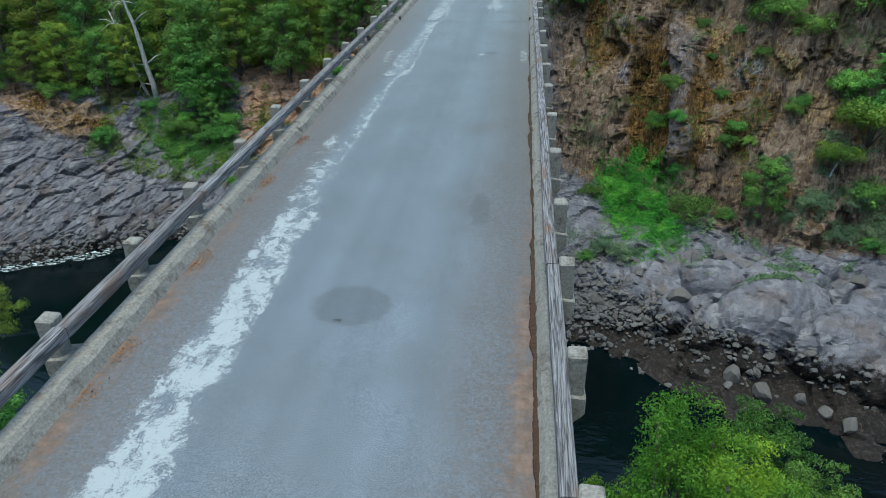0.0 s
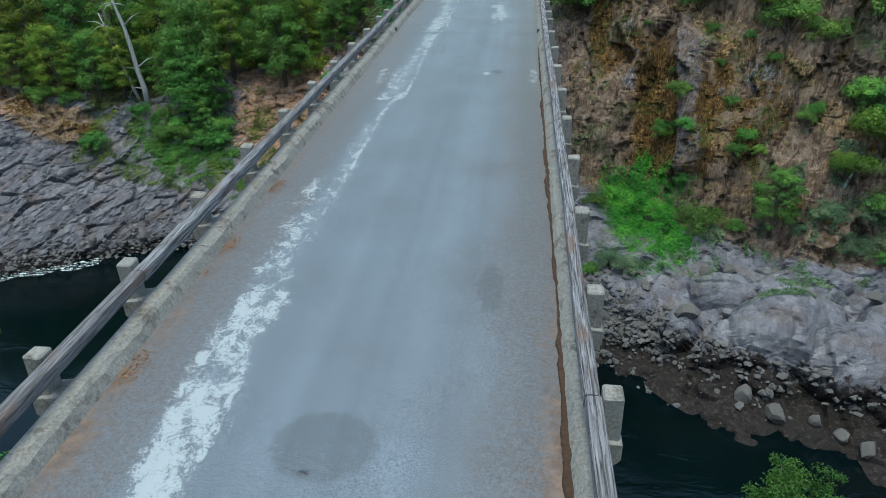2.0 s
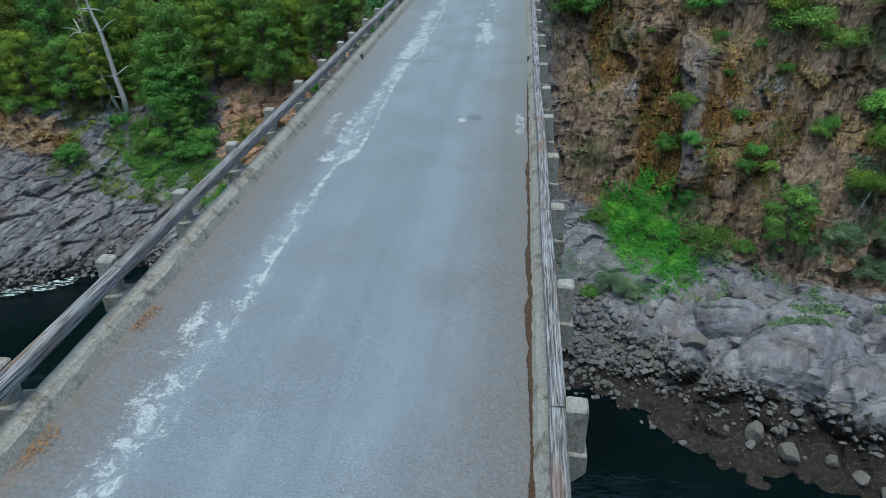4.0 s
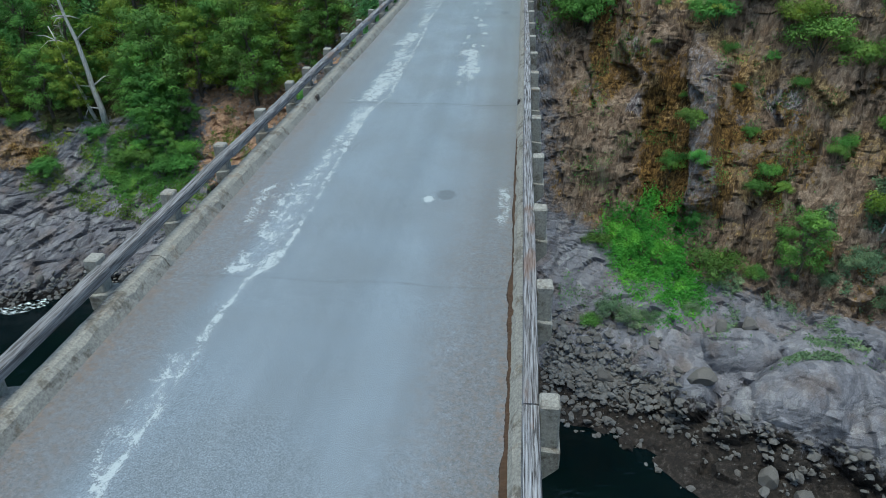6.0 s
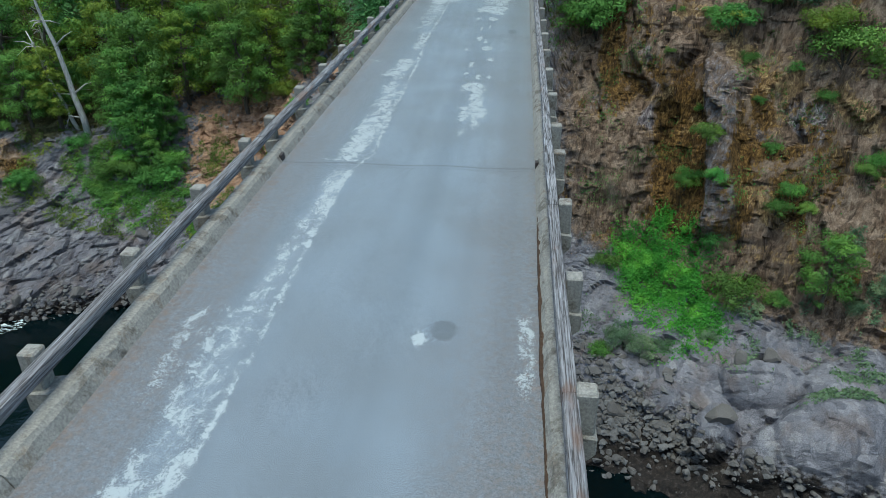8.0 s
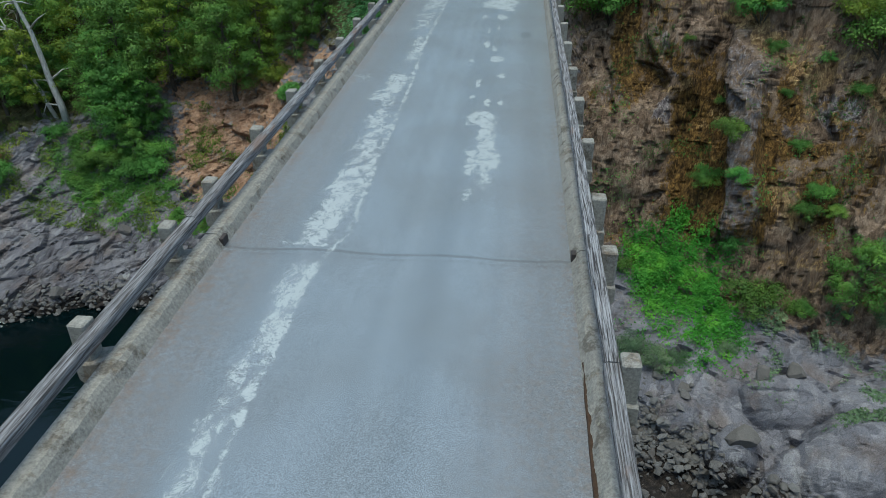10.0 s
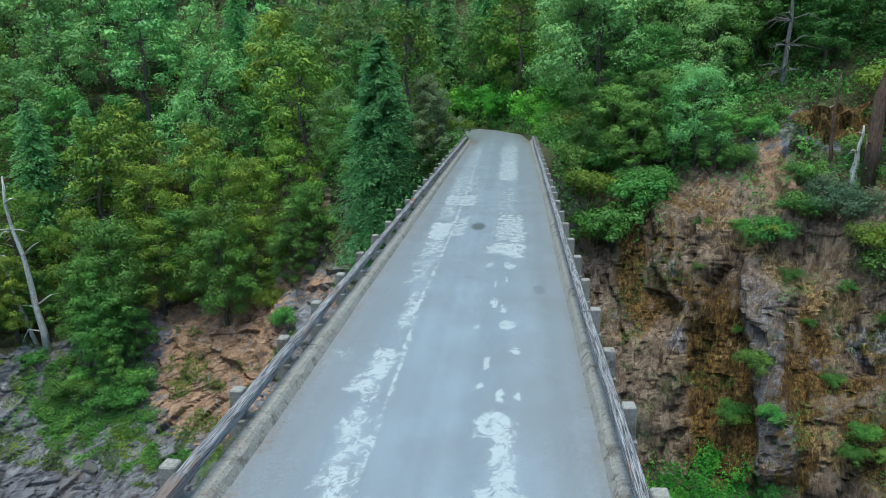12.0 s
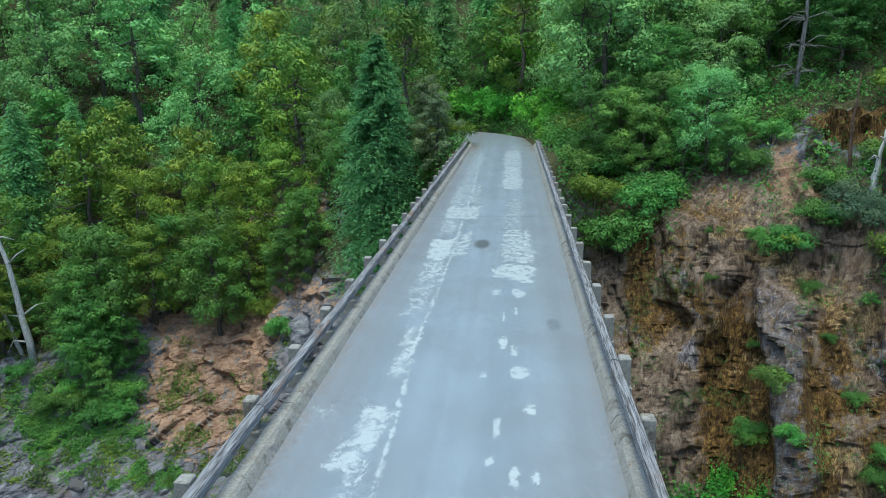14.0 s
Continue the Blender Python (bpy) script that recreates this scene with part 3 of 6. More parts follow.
def bare_strip(x, y):
    """The tan gully and the mossy rock bank above the cliff."""
    gully = np.exp(-(((x - 19.6 - 0.12 * (y - 84)) / 1.3) ** 2 + ((y - 84.5) / 4.5) ** 4))
    moss_bank = np.exp(-(((x - 26.0) / 4.2) ** 4 + ((y - 87.0 + 0.40 * (x - 26.0)) / 2.4) ** 4))
    return gully, moss_bank


def near_shift(x):
    """The near bank stands further out to the west."""
    return 9.0 * (1 - smooth(-26, -7, np.float64(x) if np.isscalar(x) else x))


# rounded masses on the eastern shore: middle, half-widths, rise
BOULDER_DOMES = [(15.9, 58.7, 1.7, 1.6, 1.3), (24.6, 57.2, 5.2, 3.4, 2.2), (29.5, 54.0, 4.5, 3.0, 1.8), (20.6, 57.0, 2.4, 1.6, 1.0), (18.4, 56.2, 1.5, 1.2, 0.9),
                 (27.2, 61.5, 4.2, 2.6, 1.3), (34.5, 56.5, 4.0, 3.5, 2.0), (20.2, 62.0, 3.2, 2.2, 1.0), (12.6, 61.8, 1.5, 1.2, 0.8), (22.6, 53.6, 1.8, 1.2, 0.9), (33.0, 51.0, 3.2, 2.4, 1.2)]


def build_ground():
    dense = np.arange(-66, 46, 0.29)
    out = 1.0 * 1.13 ** np.arange(52)
    ux = np.concatenate([(-66 - np.cumsum(out))[::-1], dense, 46 + np.cumsum(out)])
    Y, Z, R = [], [], []
    for k, cnt in enumerate(ROWS_NEAR):
        for j in range(cnt):
            t = j / cnt
            Y.append(NEAR[k][0] + (NEAR[k + 1][0] - NEAR[k][0]) * t + near_shift(ux) * float(smooth(-60, -10, NEAR[k][0])))
            Z.append(np.full(len(ux), NEAR[k][1] + (NEAR[k + 1][1] - NEAR[k][1]) * t))
            R.append(0.0)
    s = shore(ux)
    last = bank(ux, 0)
    Y.append(27.0 + near_shift(ux)); Z.append(np.full(len(ux), -39.0)); R.append(0.0)
    for j in range(1, 6):
        Y.append(27 + near_shift(ux) + (s + last[:, 0] - 27 - near_shift(ux)) * j / 6); Z.append(np.full(len(ux), -39.5)); R.append(0.0)
    for k, cnt in enumerate(ROWS_FAR):
        a, b = bank(ux, k), bank(ux, k + 1)
        for j in range(cnt):
            t = j / cnt
            p = a + (b - a) * t
            Y.append(s + p[:, 0]); Z.append(p[:, 1]); R.append(k + t)
    p = bank(ux, len(LEFT) - 1)
    Y.append(s + p[:, 0]); Z.append(p[:, 1]); R.append(12.0)
    Y, Z, R = np.array(Y), np.array(Z), np.array(R)
    X = np.repeat(ux[None, :], len(Y), 0)
    rows, cols = X.shape
    G = road_gap(X, Y)
    flat = 1 - smooth(4.0, 10.0, G)
    Z = Z + (-0.25 - Z) * flat
    P = np.stack([X, Y, Z], -1)
    nu, nv = np.gradient(P, axis=1), np.gradient(P, axis=0)
    nrm = np.cross(nu, nv)
    nrm /= np.linalg.norm(nrm, axis=-1, keepdims=True) + 1e-9
    Q = P.reshape(-1, 3)
    k = np.repeat(R[:, None], cols, 1).reshape(-1)
    x, y, z = Q.T
    right = smooth(-6, 14, x)
    cliff = right * smooth(3.9, 4.7, k) * (1 - smooth(8.0, 8.7, k))
    rocky = smooth(0.6, 1.2, k) * (1 - smooth(4.2, 5.4, k)) * (1 - 0.3 * right)
    rocky = np.maximum(rocky, smooth(0.2, 1.0, k) * (1 - smooth(3.6, 4.8, k)) * right)
    # broken, jointed rock: tilted slabs to the west, rounded masses to the east, upright ribs on the cliff
    warp = np.stack([fbm(Q, 4.0, 4, 3), fbm(Q, 4.0, 4, 5), fbm(Q, 4.0, 4, 7)], 1)
    W = Q + warp * 0.16
    ca, sa = math.cos(0.62), math.sin(0.62)
    dip = np.stack([W[:, 0] * ca + W[:, 2] * sa, W[:, 1], -W[:, 0] * sa + W[:, 2] * ca], 1)
    b1, j1 = blocks(dip, (6.5, 4.5, 1.7), 11, 0.9, 0.55)
    b2, j2 = blocks(dip, (2.4, 1.8, 0.75), 23, 1.1, 0.6)
    m1, n1 = blocks(W, (7.0, 7.0, 5.0), 31, 0.5, 0.6)
    m2, n2 = blocks(W, (2.4, 2.4, 1.9), 37, 1.1, 0.5)
    c1, e1 = blocks(W + 0.5 * warp, (2.8, 2.8, 28.0), 41, 0.6, 0.8)
    c2, e2 = blocks(W + 0.3 * warp, (1.0, 1.0, 9.0), 53, 1.0, 0.7)
    big = fbm(Q, 9.0, 3, 61)
    fine = fbm(Q, 1.1, 4, 71)
    grain = fbm(Q * np.array((1.0, 1.0, 0.24)), 1.5, 4, 73)
    west = rocky * (1 - right)
    east = rocky * right
    d = west * (0.34 * b1 + 0.11 * b2 - 0.25 * (1 - smooth(0, 0.05, j1)) - 0.12 * (1 - smooth(0, 0.07, j2)) + 0.03 * fine + 0.4 * big)
    domes = np.zeros(len(Q))
    for ox, oy, rx, ry, rise in BOULDER_DOMES:
        q = 1 - ((x - ox) / rx) ** 2 - ((y - oy) / ry) ** 2
        domes = np.maximum(domes, 1.5 * rise * np.clip(q + 0.12 * fine, 0, None) ** 0.4)
    d += east * (0.35 * m1 + 0.5 * smooth(0, 0.5, n1) - 0.5 + (0.26 * m2 - 0.08 * (1 - smooth(0, 0.07, n2))) * (1 - 0.6 * smooth(0.1, 1.0, domes)) + 0.05 * fine + 0.6 * big + domes)
    x_in = x + 0.9 * warp[:, 0]
    z_in = z + 1.3 * warp[:, 2]
    slab = smooth(16.0, 16.7, x + 0.3 * warp[:, 0] + 0.06 * (z + 15)) * (1 - smooth(18.3, 19.5, x_in)) * smooth(-22.8, -20.6, z_in) * (1 - smooth(-10.0, -7.0, z_in))
    rib = smooth(10.8, 11.2, x_in) * (1 - smooth(13.9, 14.5, x_in)) * smooth(-14.0, -10.0, z_in) * (1 - smooth(-4.8, -3.4, z_in))
    recess = smooth(11.8, 12.8, x_in) * (1 - smooth(15.9, 16.3, x_in)) * smooth(-25, -23, z_in) * (1 - smooth(-14.0, -10.5, z_in))
    d += cliff * (0.56 * c1 + 0.13 * c2 + 0.20 * grain - 0.12 * (1 - smooth(0, 0.06, e1)) - 0.06 * (1 - smooth(0, 0.10, e2)) + 0.04 * fine + 0.8 * big)
    d += cliff * (1.5 * slab + 1.0 * rib - 0.6 * recess + 1.1 * np.exp(-((x_in - 8.6) / 2.6) ** 4 - ((z_in + 17.0) / 5.0) ** 4))
    d += (1 - np.clip(rocky + cliff, 0, 1)) * (0.7 * big + 0.4 * fine + 0.30 * m2) * smooth(0.6, 1.5, k)
    d += bare_strip(x, y)[1] * (0.9 + 0.5 * c2)
    d *= 1 - flat.reshape(-1)
    Q = Q + nrm.reshape(-1, 3) * d[:, None]
    faces = np.empty((rows - 1, cols - 1, 4), np.int64)
    idx = np.arange(rows * cols).reshape(rows, cols)
    faces[..., 0], faces[..., 1], faces[..., 2], faces[..., 3] = idx[:-1, :-1], idx[:-1, 1:], idx[1:, 1:], idx[1:, :-1]
    me = bpy.data.meshes.new("ground")
    me.vertices.add(len(Q)); me.vertices.foreach_set("co", Q.reshape(-1).astype(np.float32))
    F = faces.reshape(-1)
    me.loops.add(len(F)); me.loops.foreach_set("vertex_index", F.astype(np.int32))
    me.polygons.add(len(F) // 4); me.polygons.foreach_set("loop_start", np.arange(0, len(F), 4, dtype=np.int32))
    me.polygons.foreach_set("use_smooth", [False] * len(me.polygons))
    me.update(calc_edges=True)
    # what covers it: bare earth, forest floor, brown cliff, damp rock by the water
    soil = np.exp(-(((x + 32.5) / 6.5) ** 2 + ((y - 93.5) / 6.5) ** 2)) * 1.4 + 0.22 * np.exp(-(((x + 62.0) / 7.0) ** 2 + ((y - 83.5) / 3.0) ** 2)) + 0.5 * smooth(5, 6.5, k) * (1 - smooth(8, 9, k)) * (0.35 + 0.9 * fbm(Q, 5, 3, 91)) * (1 - 0.6 * right)
    gully, moss_bank = bare_strip(x, y)
    soil = np.clip(np.maximum(soil, 0.9 * gully) * (1 - moss_bank), 0, 1)
    green = smooth(5.6, 7.2, k) * (1 - right) + smooth(7.8, 8.8, k) * right
    green = np.clip(green * (1 - soil) + smooth(0, 1, fbm(Q, 7, 3, 97)) * 0.5 * smooth(3, 5, k) * (1 - cliff), 0, 1)
    green = green * (1 - np.maximum(gully, moss_bank))
    west_band = np.exp(-(((x + 63.0) / 10.0) ** 4 + ((y - 86.2 + 0.1 * (x + 63)) / 3.0) ** 4))
    cliff = np.maximum(cliff, np.maximum(0.95 * moss_bank, 0.85 * west_band))
    green = green * (1 - 0.8 * west_band)
    near = k <= 0
    green = np.where(near, 1.0, green)
    wet = np.clip(1.2 - (z - WATER) / (2.2 + 2.0 * right), 0, 1) * (0.6 + 0.4 * right)
    cliff = np.clip(cliff * (1 - 0.45 * slab - 0.2 * rib) - 0.35 * smooth(-23.5, -26, z), 0, 1)
    joint = np.clip(west * np.maximum(1 - smooth(0, 0.1, j1), 0.7 * (1 - smooth(0, 0.09, j2))) + east * 0.45 * np.maximum(1 - smooth(0, 0.05, n1), 1 - smooth(0, 0.05, n2)) + cliff * 0.5 * (1 - smooth(0, 0.05, e1)), 0, 1)
    a = me.attributes.new("zone", "FLOAT_COLOR", "POINT")
    a.data.foreach_set("color", np.stack([soil, green, cliff, wet], 1).reshape(-1).astype(np.float32))
    a = me.attributes.new("joint", "FLOAT", "POINT")
    a.data.foreach_set("value", joint.astype(np.float32))
    # moss, dry grass on ledges and pale lichened faces: x, z, half-widths, strength
    n_a, n_b = fbm(Q * np.array((1, 1, 0.45)), 3.0, 4, 88), fbm(Q * np.array((0.8, 1, 1.6)), 2.6, 4, 89)

    def patch(rows, lean=0.0):
        out = np.zeros(len(Q))
        for px, pz, rx, rz, amount in rows:
            out = np.maximum(out, amount * np.exp(-((x_in - px - lean * (z_in - pz)) / rx) ** 4 - ((z_in - pz) / rz) ** 4))
        return out

    moss = 0.9 * moss_bank + 0.40 * west_band + cliff * (0.55 * smooth(0.0, 0.5, n_a) + patch([(14.2, -17.0, 2.4, 7.0, 1.1), (18.8, -19.0, 1.6, 4.0, 0.8), (22.6, -18.5, 1.6, 3.0, 0.7), (20.5, -10.5, 1.2, 3.0, 0.6), (20.0, -16.0, 1.0, 3.0, 0.6), (24.5, -15.5, 2.5, 3.0, 0.5), (9.3, -9.0, 0.9, 3.0, 0.6)]))
    straw = cliff * (0.45 * smooth(0.15, 0.55, n_b) + patch([(16.8, -7.0, 1.6, 1.2, 1.0), (15.0, -5.2, 1.2, 0.8, 0.8), (19.3, -8.2, 1.4, 0.6, 0.8), (22.0, -9.4, 2.2, 1.0, 0.8), (21.3, -20.0, 1.6, 1.4, 0.7), (26.5, -11.0, 2.0, 1.2, 0.8), (30.5, -14.5, 2.2, 1.6, 0.6)]) + patch([(12.0, -11.6, 2.0, 0.42, 1.0)], 1.0)) + 0.35 * west_band
    straw = np.maximum(straw, np.maximum(0.9 * gully, 0.45 * np.exp(-(((x - 15.6) / 2.8) ** 4 + ((z + 3.6) / 1.1) ** 4)) * right))
    pale = cliff * patch([(11.3, -14.2, 0.6, 1.5, 1.0), (12.3, -9.5, 0.8, 1.4, 0.8), (23.3, -12.6, 1.0, 1.6, 0.9), (8.2, -12.5, 1.1, 1.6, 0.6), (21.0, -13.6, 0.5, 1.4, 0.7)]) + cliff * 0.8 * slab
    a = me.attributes.new("cover", "FLOAT_COLOR", "POINT")
    a.data.foreach_set("color", np.clip(np.stack([moss, straw, pale, right], 1), 0, 1).reshape(-1).astype(np.float32))
    me.materials.append(GROUND)
    ob = tagged(new("ground", me), "river gorge of grey rock, brown cliff and forest floor", "ground", kind="structure")
    return ob, Q.reshape(rows, cols, 3), R


ground, SHEET, SHEET_ROWS = build_ground()
SHEET_FLAT = SHEET.reshape(-1, 3)


def on_ground(x, y):
    """The place on the far bank nearest to (x, y)."""
    d = (SHEET_FLAT[:, 0] - x) ** 2 + (SHEET_FLAT[:, 1] - y) ** 2
    return Vector(SHEET_FLAT[int(np.argmin(d))])


# ---- water ----
wv, wf = [], []
for i, yy in enumerate(np.linspace(15, 95, 9)):
    for j, xx in enumerate((-900, -300, -120, -60, -30, 0, 30, 60, 120, 300, 900)):
        wv.append((xx, yy, WATER))
for i in range(8):
    for j in range(10):
        wf.append((i * 11 + j, i * 11 + j + 1, (i + 1) * 11 + j + 1, (i + 1) * 11 + j))
tagged(new("water", mesh_from("water", wv, wf, WATERM)), "dark teal river water in the shaded gorge", "water", kind="structure")


fv, ff = [], []
for i, xx in enumerate(np.linspace(-66, -50.5, 32)):
    e = float(shore(xx))
    for o in (-1.9, -1.1, -0.3, 0.6):
        fv.append((xx, e + o + 0.3 * math.sin(xx * 1.7), WATER + 0.03))
for i in range(31):
    for j in range(3):
        ff.append((i * 4 + j, (i + 1) * 4 + j, (i + 1) * 4 + j + 1, i * 4 + j + 1))
tagged(new("rapids", mesh_from("rapids", fv, ff, FOAM)), "white broken water along the rocky shore", "rapids", kind="stuff")


# ---- the bridge ----
bridge = tagged(new("bridge"), "old narrow concrete bridge with weathered timber guard rails", "bridge")


def band(x, y, x0, x1, y0, y1, ex=0.10, ey=0.4):
    return smooth(x0 - ex, x0 + ex, x) * (1 - smooth(x1 - ex, x1 + ex, x)) * smooth(y0 - ey, y0 + ey, y) * (1 - smooth(y1 - ey, y1 + ey, y))


def disc(x, y, cx, cy, rx, ry):
    return 1 - smooth(0.75, 1.15, np.hypot((x - cx) / rx, (y - cy) / ry))


LINE_Y = (13, 17.5, 18.6, 20.5, 21.8, 22.2, 25, 28, 30.6, 31.6, 32.0, 35, 37, 40, 44, 52, 69, 80, 91)
LINE_X = (-3.82, -3.9, -3.85, -3.92, -3.84, -3.55, -3.56, -3.66, -3.66, -3.5, -3.34, -3.43, -3.42, -3.46, -3.62, -3.55, -3.68, -3.95, -4.36)
# old paint by the left edge, to the first joint and past it: x from, to, y from, to, strength
PAINT_NEAR = [(-4.42, -3.50, -12, 6.2, 0.66), (-4.38, -3.58, 6.2, 9.6, 0.62), (-4.50, -3.66, 9.6, 11.8, 0.58), (-4.54, -3.74, 11.8, 14.4, 0.44), (-4.55, -4.25, 14.6, 16.2, 0.60), (-4.20, -3.75, 14.4, 19.8, 0.33),
              (-4.40, -3.58, 21.85, 22.45, 0.72), (-4.72, -4.42, 23.3, 24.4, 0.60), (-4.82, -4.45, 24.6, 25.3, 0.56), (-4.30, -3.70, 22.6, 25.6, 0.44), (-4.05, -3.70, 25.4, 29.5, 0.44)]
PAINT_MID = [(-4.02, -3.60, 28.6, 31.2, 0.60), (-4.10, -3.44, 31.9, 34.9, 0.66), (-4.05, -3.50, 34.9, 38.6, 0.55), (-4.40, -3.62, 38.8, 40.1, 0.62), (-4.25, -3.60, 39.9, 41.5, 0.70), (-5.12, -4.78, 40.4, 41.2, 0.52), (-4.02, -3.66, 42.6, 46.0, 0.56),
             (-4.40, -3.66, 46.5, 49.5, 0.44), (-4.45, -3.60, 49.5, 52.0, 0.52), (-4.52, -3.62, 52.0, 55.6, 0.76), (-3.55, -2.98, 52.6, 56.8, 0.60)]
PAINT_FAR = [(-4.50, -3.75, 56.0, 59.0, 0.46), (-4.50, -2.90, 59.2, 63.0, 0.64), (-4.65, -3.10, 63.2, 69.8, 0.44), (-4.70, -3.60, 70, 88, 0.36)]
# the lighter patches in the other lane
PATCHES = [(-1.72, -0.96, 37.15, 38.15, 0.80), (-1.40, -0.92, 34.9, 37.3, 0.82), (-1.74, -1.42, 34.1, 35.9, 0.76), (-1.45, -1.14, 33.7, 35.2, 0.76), (-2.00, -0.69, 50.0, 51.7, 0.80), (-1.82, -0.66, 52.1, 57.0, 0.66),
           (-1.84, -0.98, 57.0, 65.2, 0.50), (-2.05, -0.86, 68.3, 79, 0.70), (-2.25, -0.80, 79, 90.5, 0.60)]
SPOTS = [(-1.25, 48.6, 0.20, 0.5), (-1.86, 48.6, 0.13, 0.35), (-1.62, 44.9, 0.10, 0.5), (-1.38, 44.3, 0.12, 0.45), (-1.21, 43.0, 0.25, 0.42), (-1.99, 42.75, 0.08, 0.18), (-1.04, 41.15, 0.15, 0.27), (-1.66, 40.55, 0.09, 0.3), (-1.67, 39.45, 0.10, 0.2),
         (-1.32, 38.9, 0.09, 0.36), (-1.0, 38.95, 0.08, 0.2), (-1.6, 46.6, 0.07, 0.5), (-1.3, 46.9, 0.07, 0.4), (-1.29, 25.22, 0.13, 0.22)]


def road_marks(x, y):
    """Old paint, kerbside earth and dark stains on the carriageway."""
    P = np.stack([x, y * 0.7, 0 * x], -1).reshape(-1, 3)
    x_r, y_r = x + 0.13 * fbm(P, 0.55, 3, 21).reshape(x.shape), y + 0.5 * fbm(P, 0.5, 3, 22).reshape(x.shape) * smooth(8, 30, y)
    line_x = np.interp(y, LINE_Y, LINE_X)
    m = (0.62 + 0.12 * np.sin(y * 1.7) * np.sin(y * 0.6)) * band(x - line_x, y, -0.065, 0.065, 13.5, 90, 0.045) * (1 - 0.25 * smooth(13, 20, 33 - y))
    for x0, x1, y0, y1, amount in PAINT_NEAR + PAINT_MID + PAINT_FAR:
        m = np.maximum(m, (amount + 0.01) * band(x_r, y_r, x0, x1, y0, y1, 0.16, 0.3))
    for x0, x1, y0, y1, amount in PATCHES:
        m = np.maximum(m, (amount - 0.08) * band(x_r, y_r, x0, x1, y0, y1, 0.14, 0.25))
    for cx, cy, rx, ry in SPOTS:
        m = np.maximum(m, 0.70 * disc(x + 0.4 * (x_r - x), y + 0.4 * (y_r - y), cx, cy, rx, ry))
    m = np.maximum(m, 0.55 * band(x, y, -4.5, -3.6, 31.58, 31.72, 0.2, 0.05))
    m = np.maximum(m, 0.50 * disc(x, y, 0.17, 25.0, 0.16, 1.2))
    dirt = 0.85 * smooth(-0.42, 0.36, x) ** 1.3 * (1 - smooth(5.5, 13.5, y)) + 0.42 * smooth(-0.1, 0.38, x)
    dirt = np.maximum(dirt, 0.75 * (1 - smooth(-5.12, -4.75, x)) * (1 - smooth(9, 15, y)))
    dirt = np.maximum(dirt, 0.52 * (1 - smooth(-5.15, -4.85, x)))
    dirt = np.maximum(dirt, 0.85 * smooth(84, 94, y) * np.maximum(smooth(-1.0, 0.2, x), 1 - smooth(-5.0, -4.2, x)))
    stain = 0.55 * disc(x, y, -2.33, 8.5, 0.66, 0.60) + 0.9 * disc(x, y, -2.43, 8.08, 0.10, 0.06) + 0.6 * disc(x, y, -1.0, 25.3, 0.22, 0.28)
    stain += 0.95 * disc(x, y, -2.55, 54.7, 0.32, 0.8) + 0.5 * disc(x, y, -0.62, 12.0, 0.22, 0.8) + 0.5 * disc(x, y, -0.35, 46.0, 0.22, 0.5) + 0.9 * disc(x, y, 0.17, 9.7, 0.05, 0.07)
    for jy, js in ((21.8, 0.40), (31.45, 0.6), (31.3, 0.35), (60.2, 0.6)):
        stain += js * np.exp(-((y - jy - 0.03 * np.sin(x * 3)) / 0.05) ** 2)
    stain += 0.25 * np.exp(-((x + 1.72 + 0.05 * (y - 17) + 0.05 * np.sin(y * 0.8)) / 0.02) ** 2) * band(x, y, -3, -1, 14.5, 20) + 0.4 * np.exp(-((x + 2.85 + 0.03 * np.sin(y)) / 0.025) ** 2) * band(x, y, -4, -1, 30, 35)
    return np.stack([np.clip(m, 0, 1), np.clip(dirt, 0, 1), np.clip(stain, 0, 1)], -1)


def grid_mesh(name, X, Y, Z):
    r, c = X.shape
    Q = np.stack([X, Y, Z], -1).reshape(-1, 3)
    idx = np.arange(r * c).reshape(r, c)
    F = np.stack([idx[:-1, :-1], idx[:-1, 1:], idx[1:, 1:], idx[1:, :-1]], -1).reshape(-1)
    me = bpy.data.meshes.new(name)
    me.vertices.add(len(Q)); me.vertices.foreach_set("co", Q.reshape(-1).astype(np.float32))
    me.loops.add(len(F)); me.loops.foreach_set("vertex_index", F.astype(np.int32))
    me.polygons.add(len(F) // 4); me.polygons.foreach_set("loop_start", np.arange(0, len(F), 4, dtype=np.int32))
    me.update(calc_edges=True)
    return me


def build_road():
    gx = np.linspace(KERB_L - 0.02, KERB_R + 0.02, 72)
    gy = np.unique(np.concatenate([np.linspace(BRIDGE_START, BRIDGE_END, 720), np.arange(7.8, 9.3, 0.05), np.arange(21.7, 22.5, 0.025), np.arange(24.8, 25.8, 0.05), np.arange(31.1, 31.95, 0.025), np.arange(60.0, 60.5, 0.025)]))
    X, Y = np.meshgrid(gx, gy)
    Q = np.stack([X, Y, 0 * X], -1).reshape(-1, 3)
    Z = (0.012 * fbm(Q, 2.5, 3, 5)).reshape(X.shape) + 0.01 * np.cos((X + 2.44) / 2.86 * 1.5)
    me = grid_mesh("road", X, Y, Z)
    c = road_marks(X, Y).reshape(-1, 3)
    a = me.attributes.new("marks", "FLOAT_COLOR", "POINT")
    a.data.foreach_set("color", np.concatenate([c, np.ones((len(c), 1))], 1).reshape(-1).astype(np.float32))
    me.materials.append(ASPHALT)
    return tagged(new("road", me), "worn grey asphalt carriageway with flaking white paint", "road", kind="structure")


build_road()


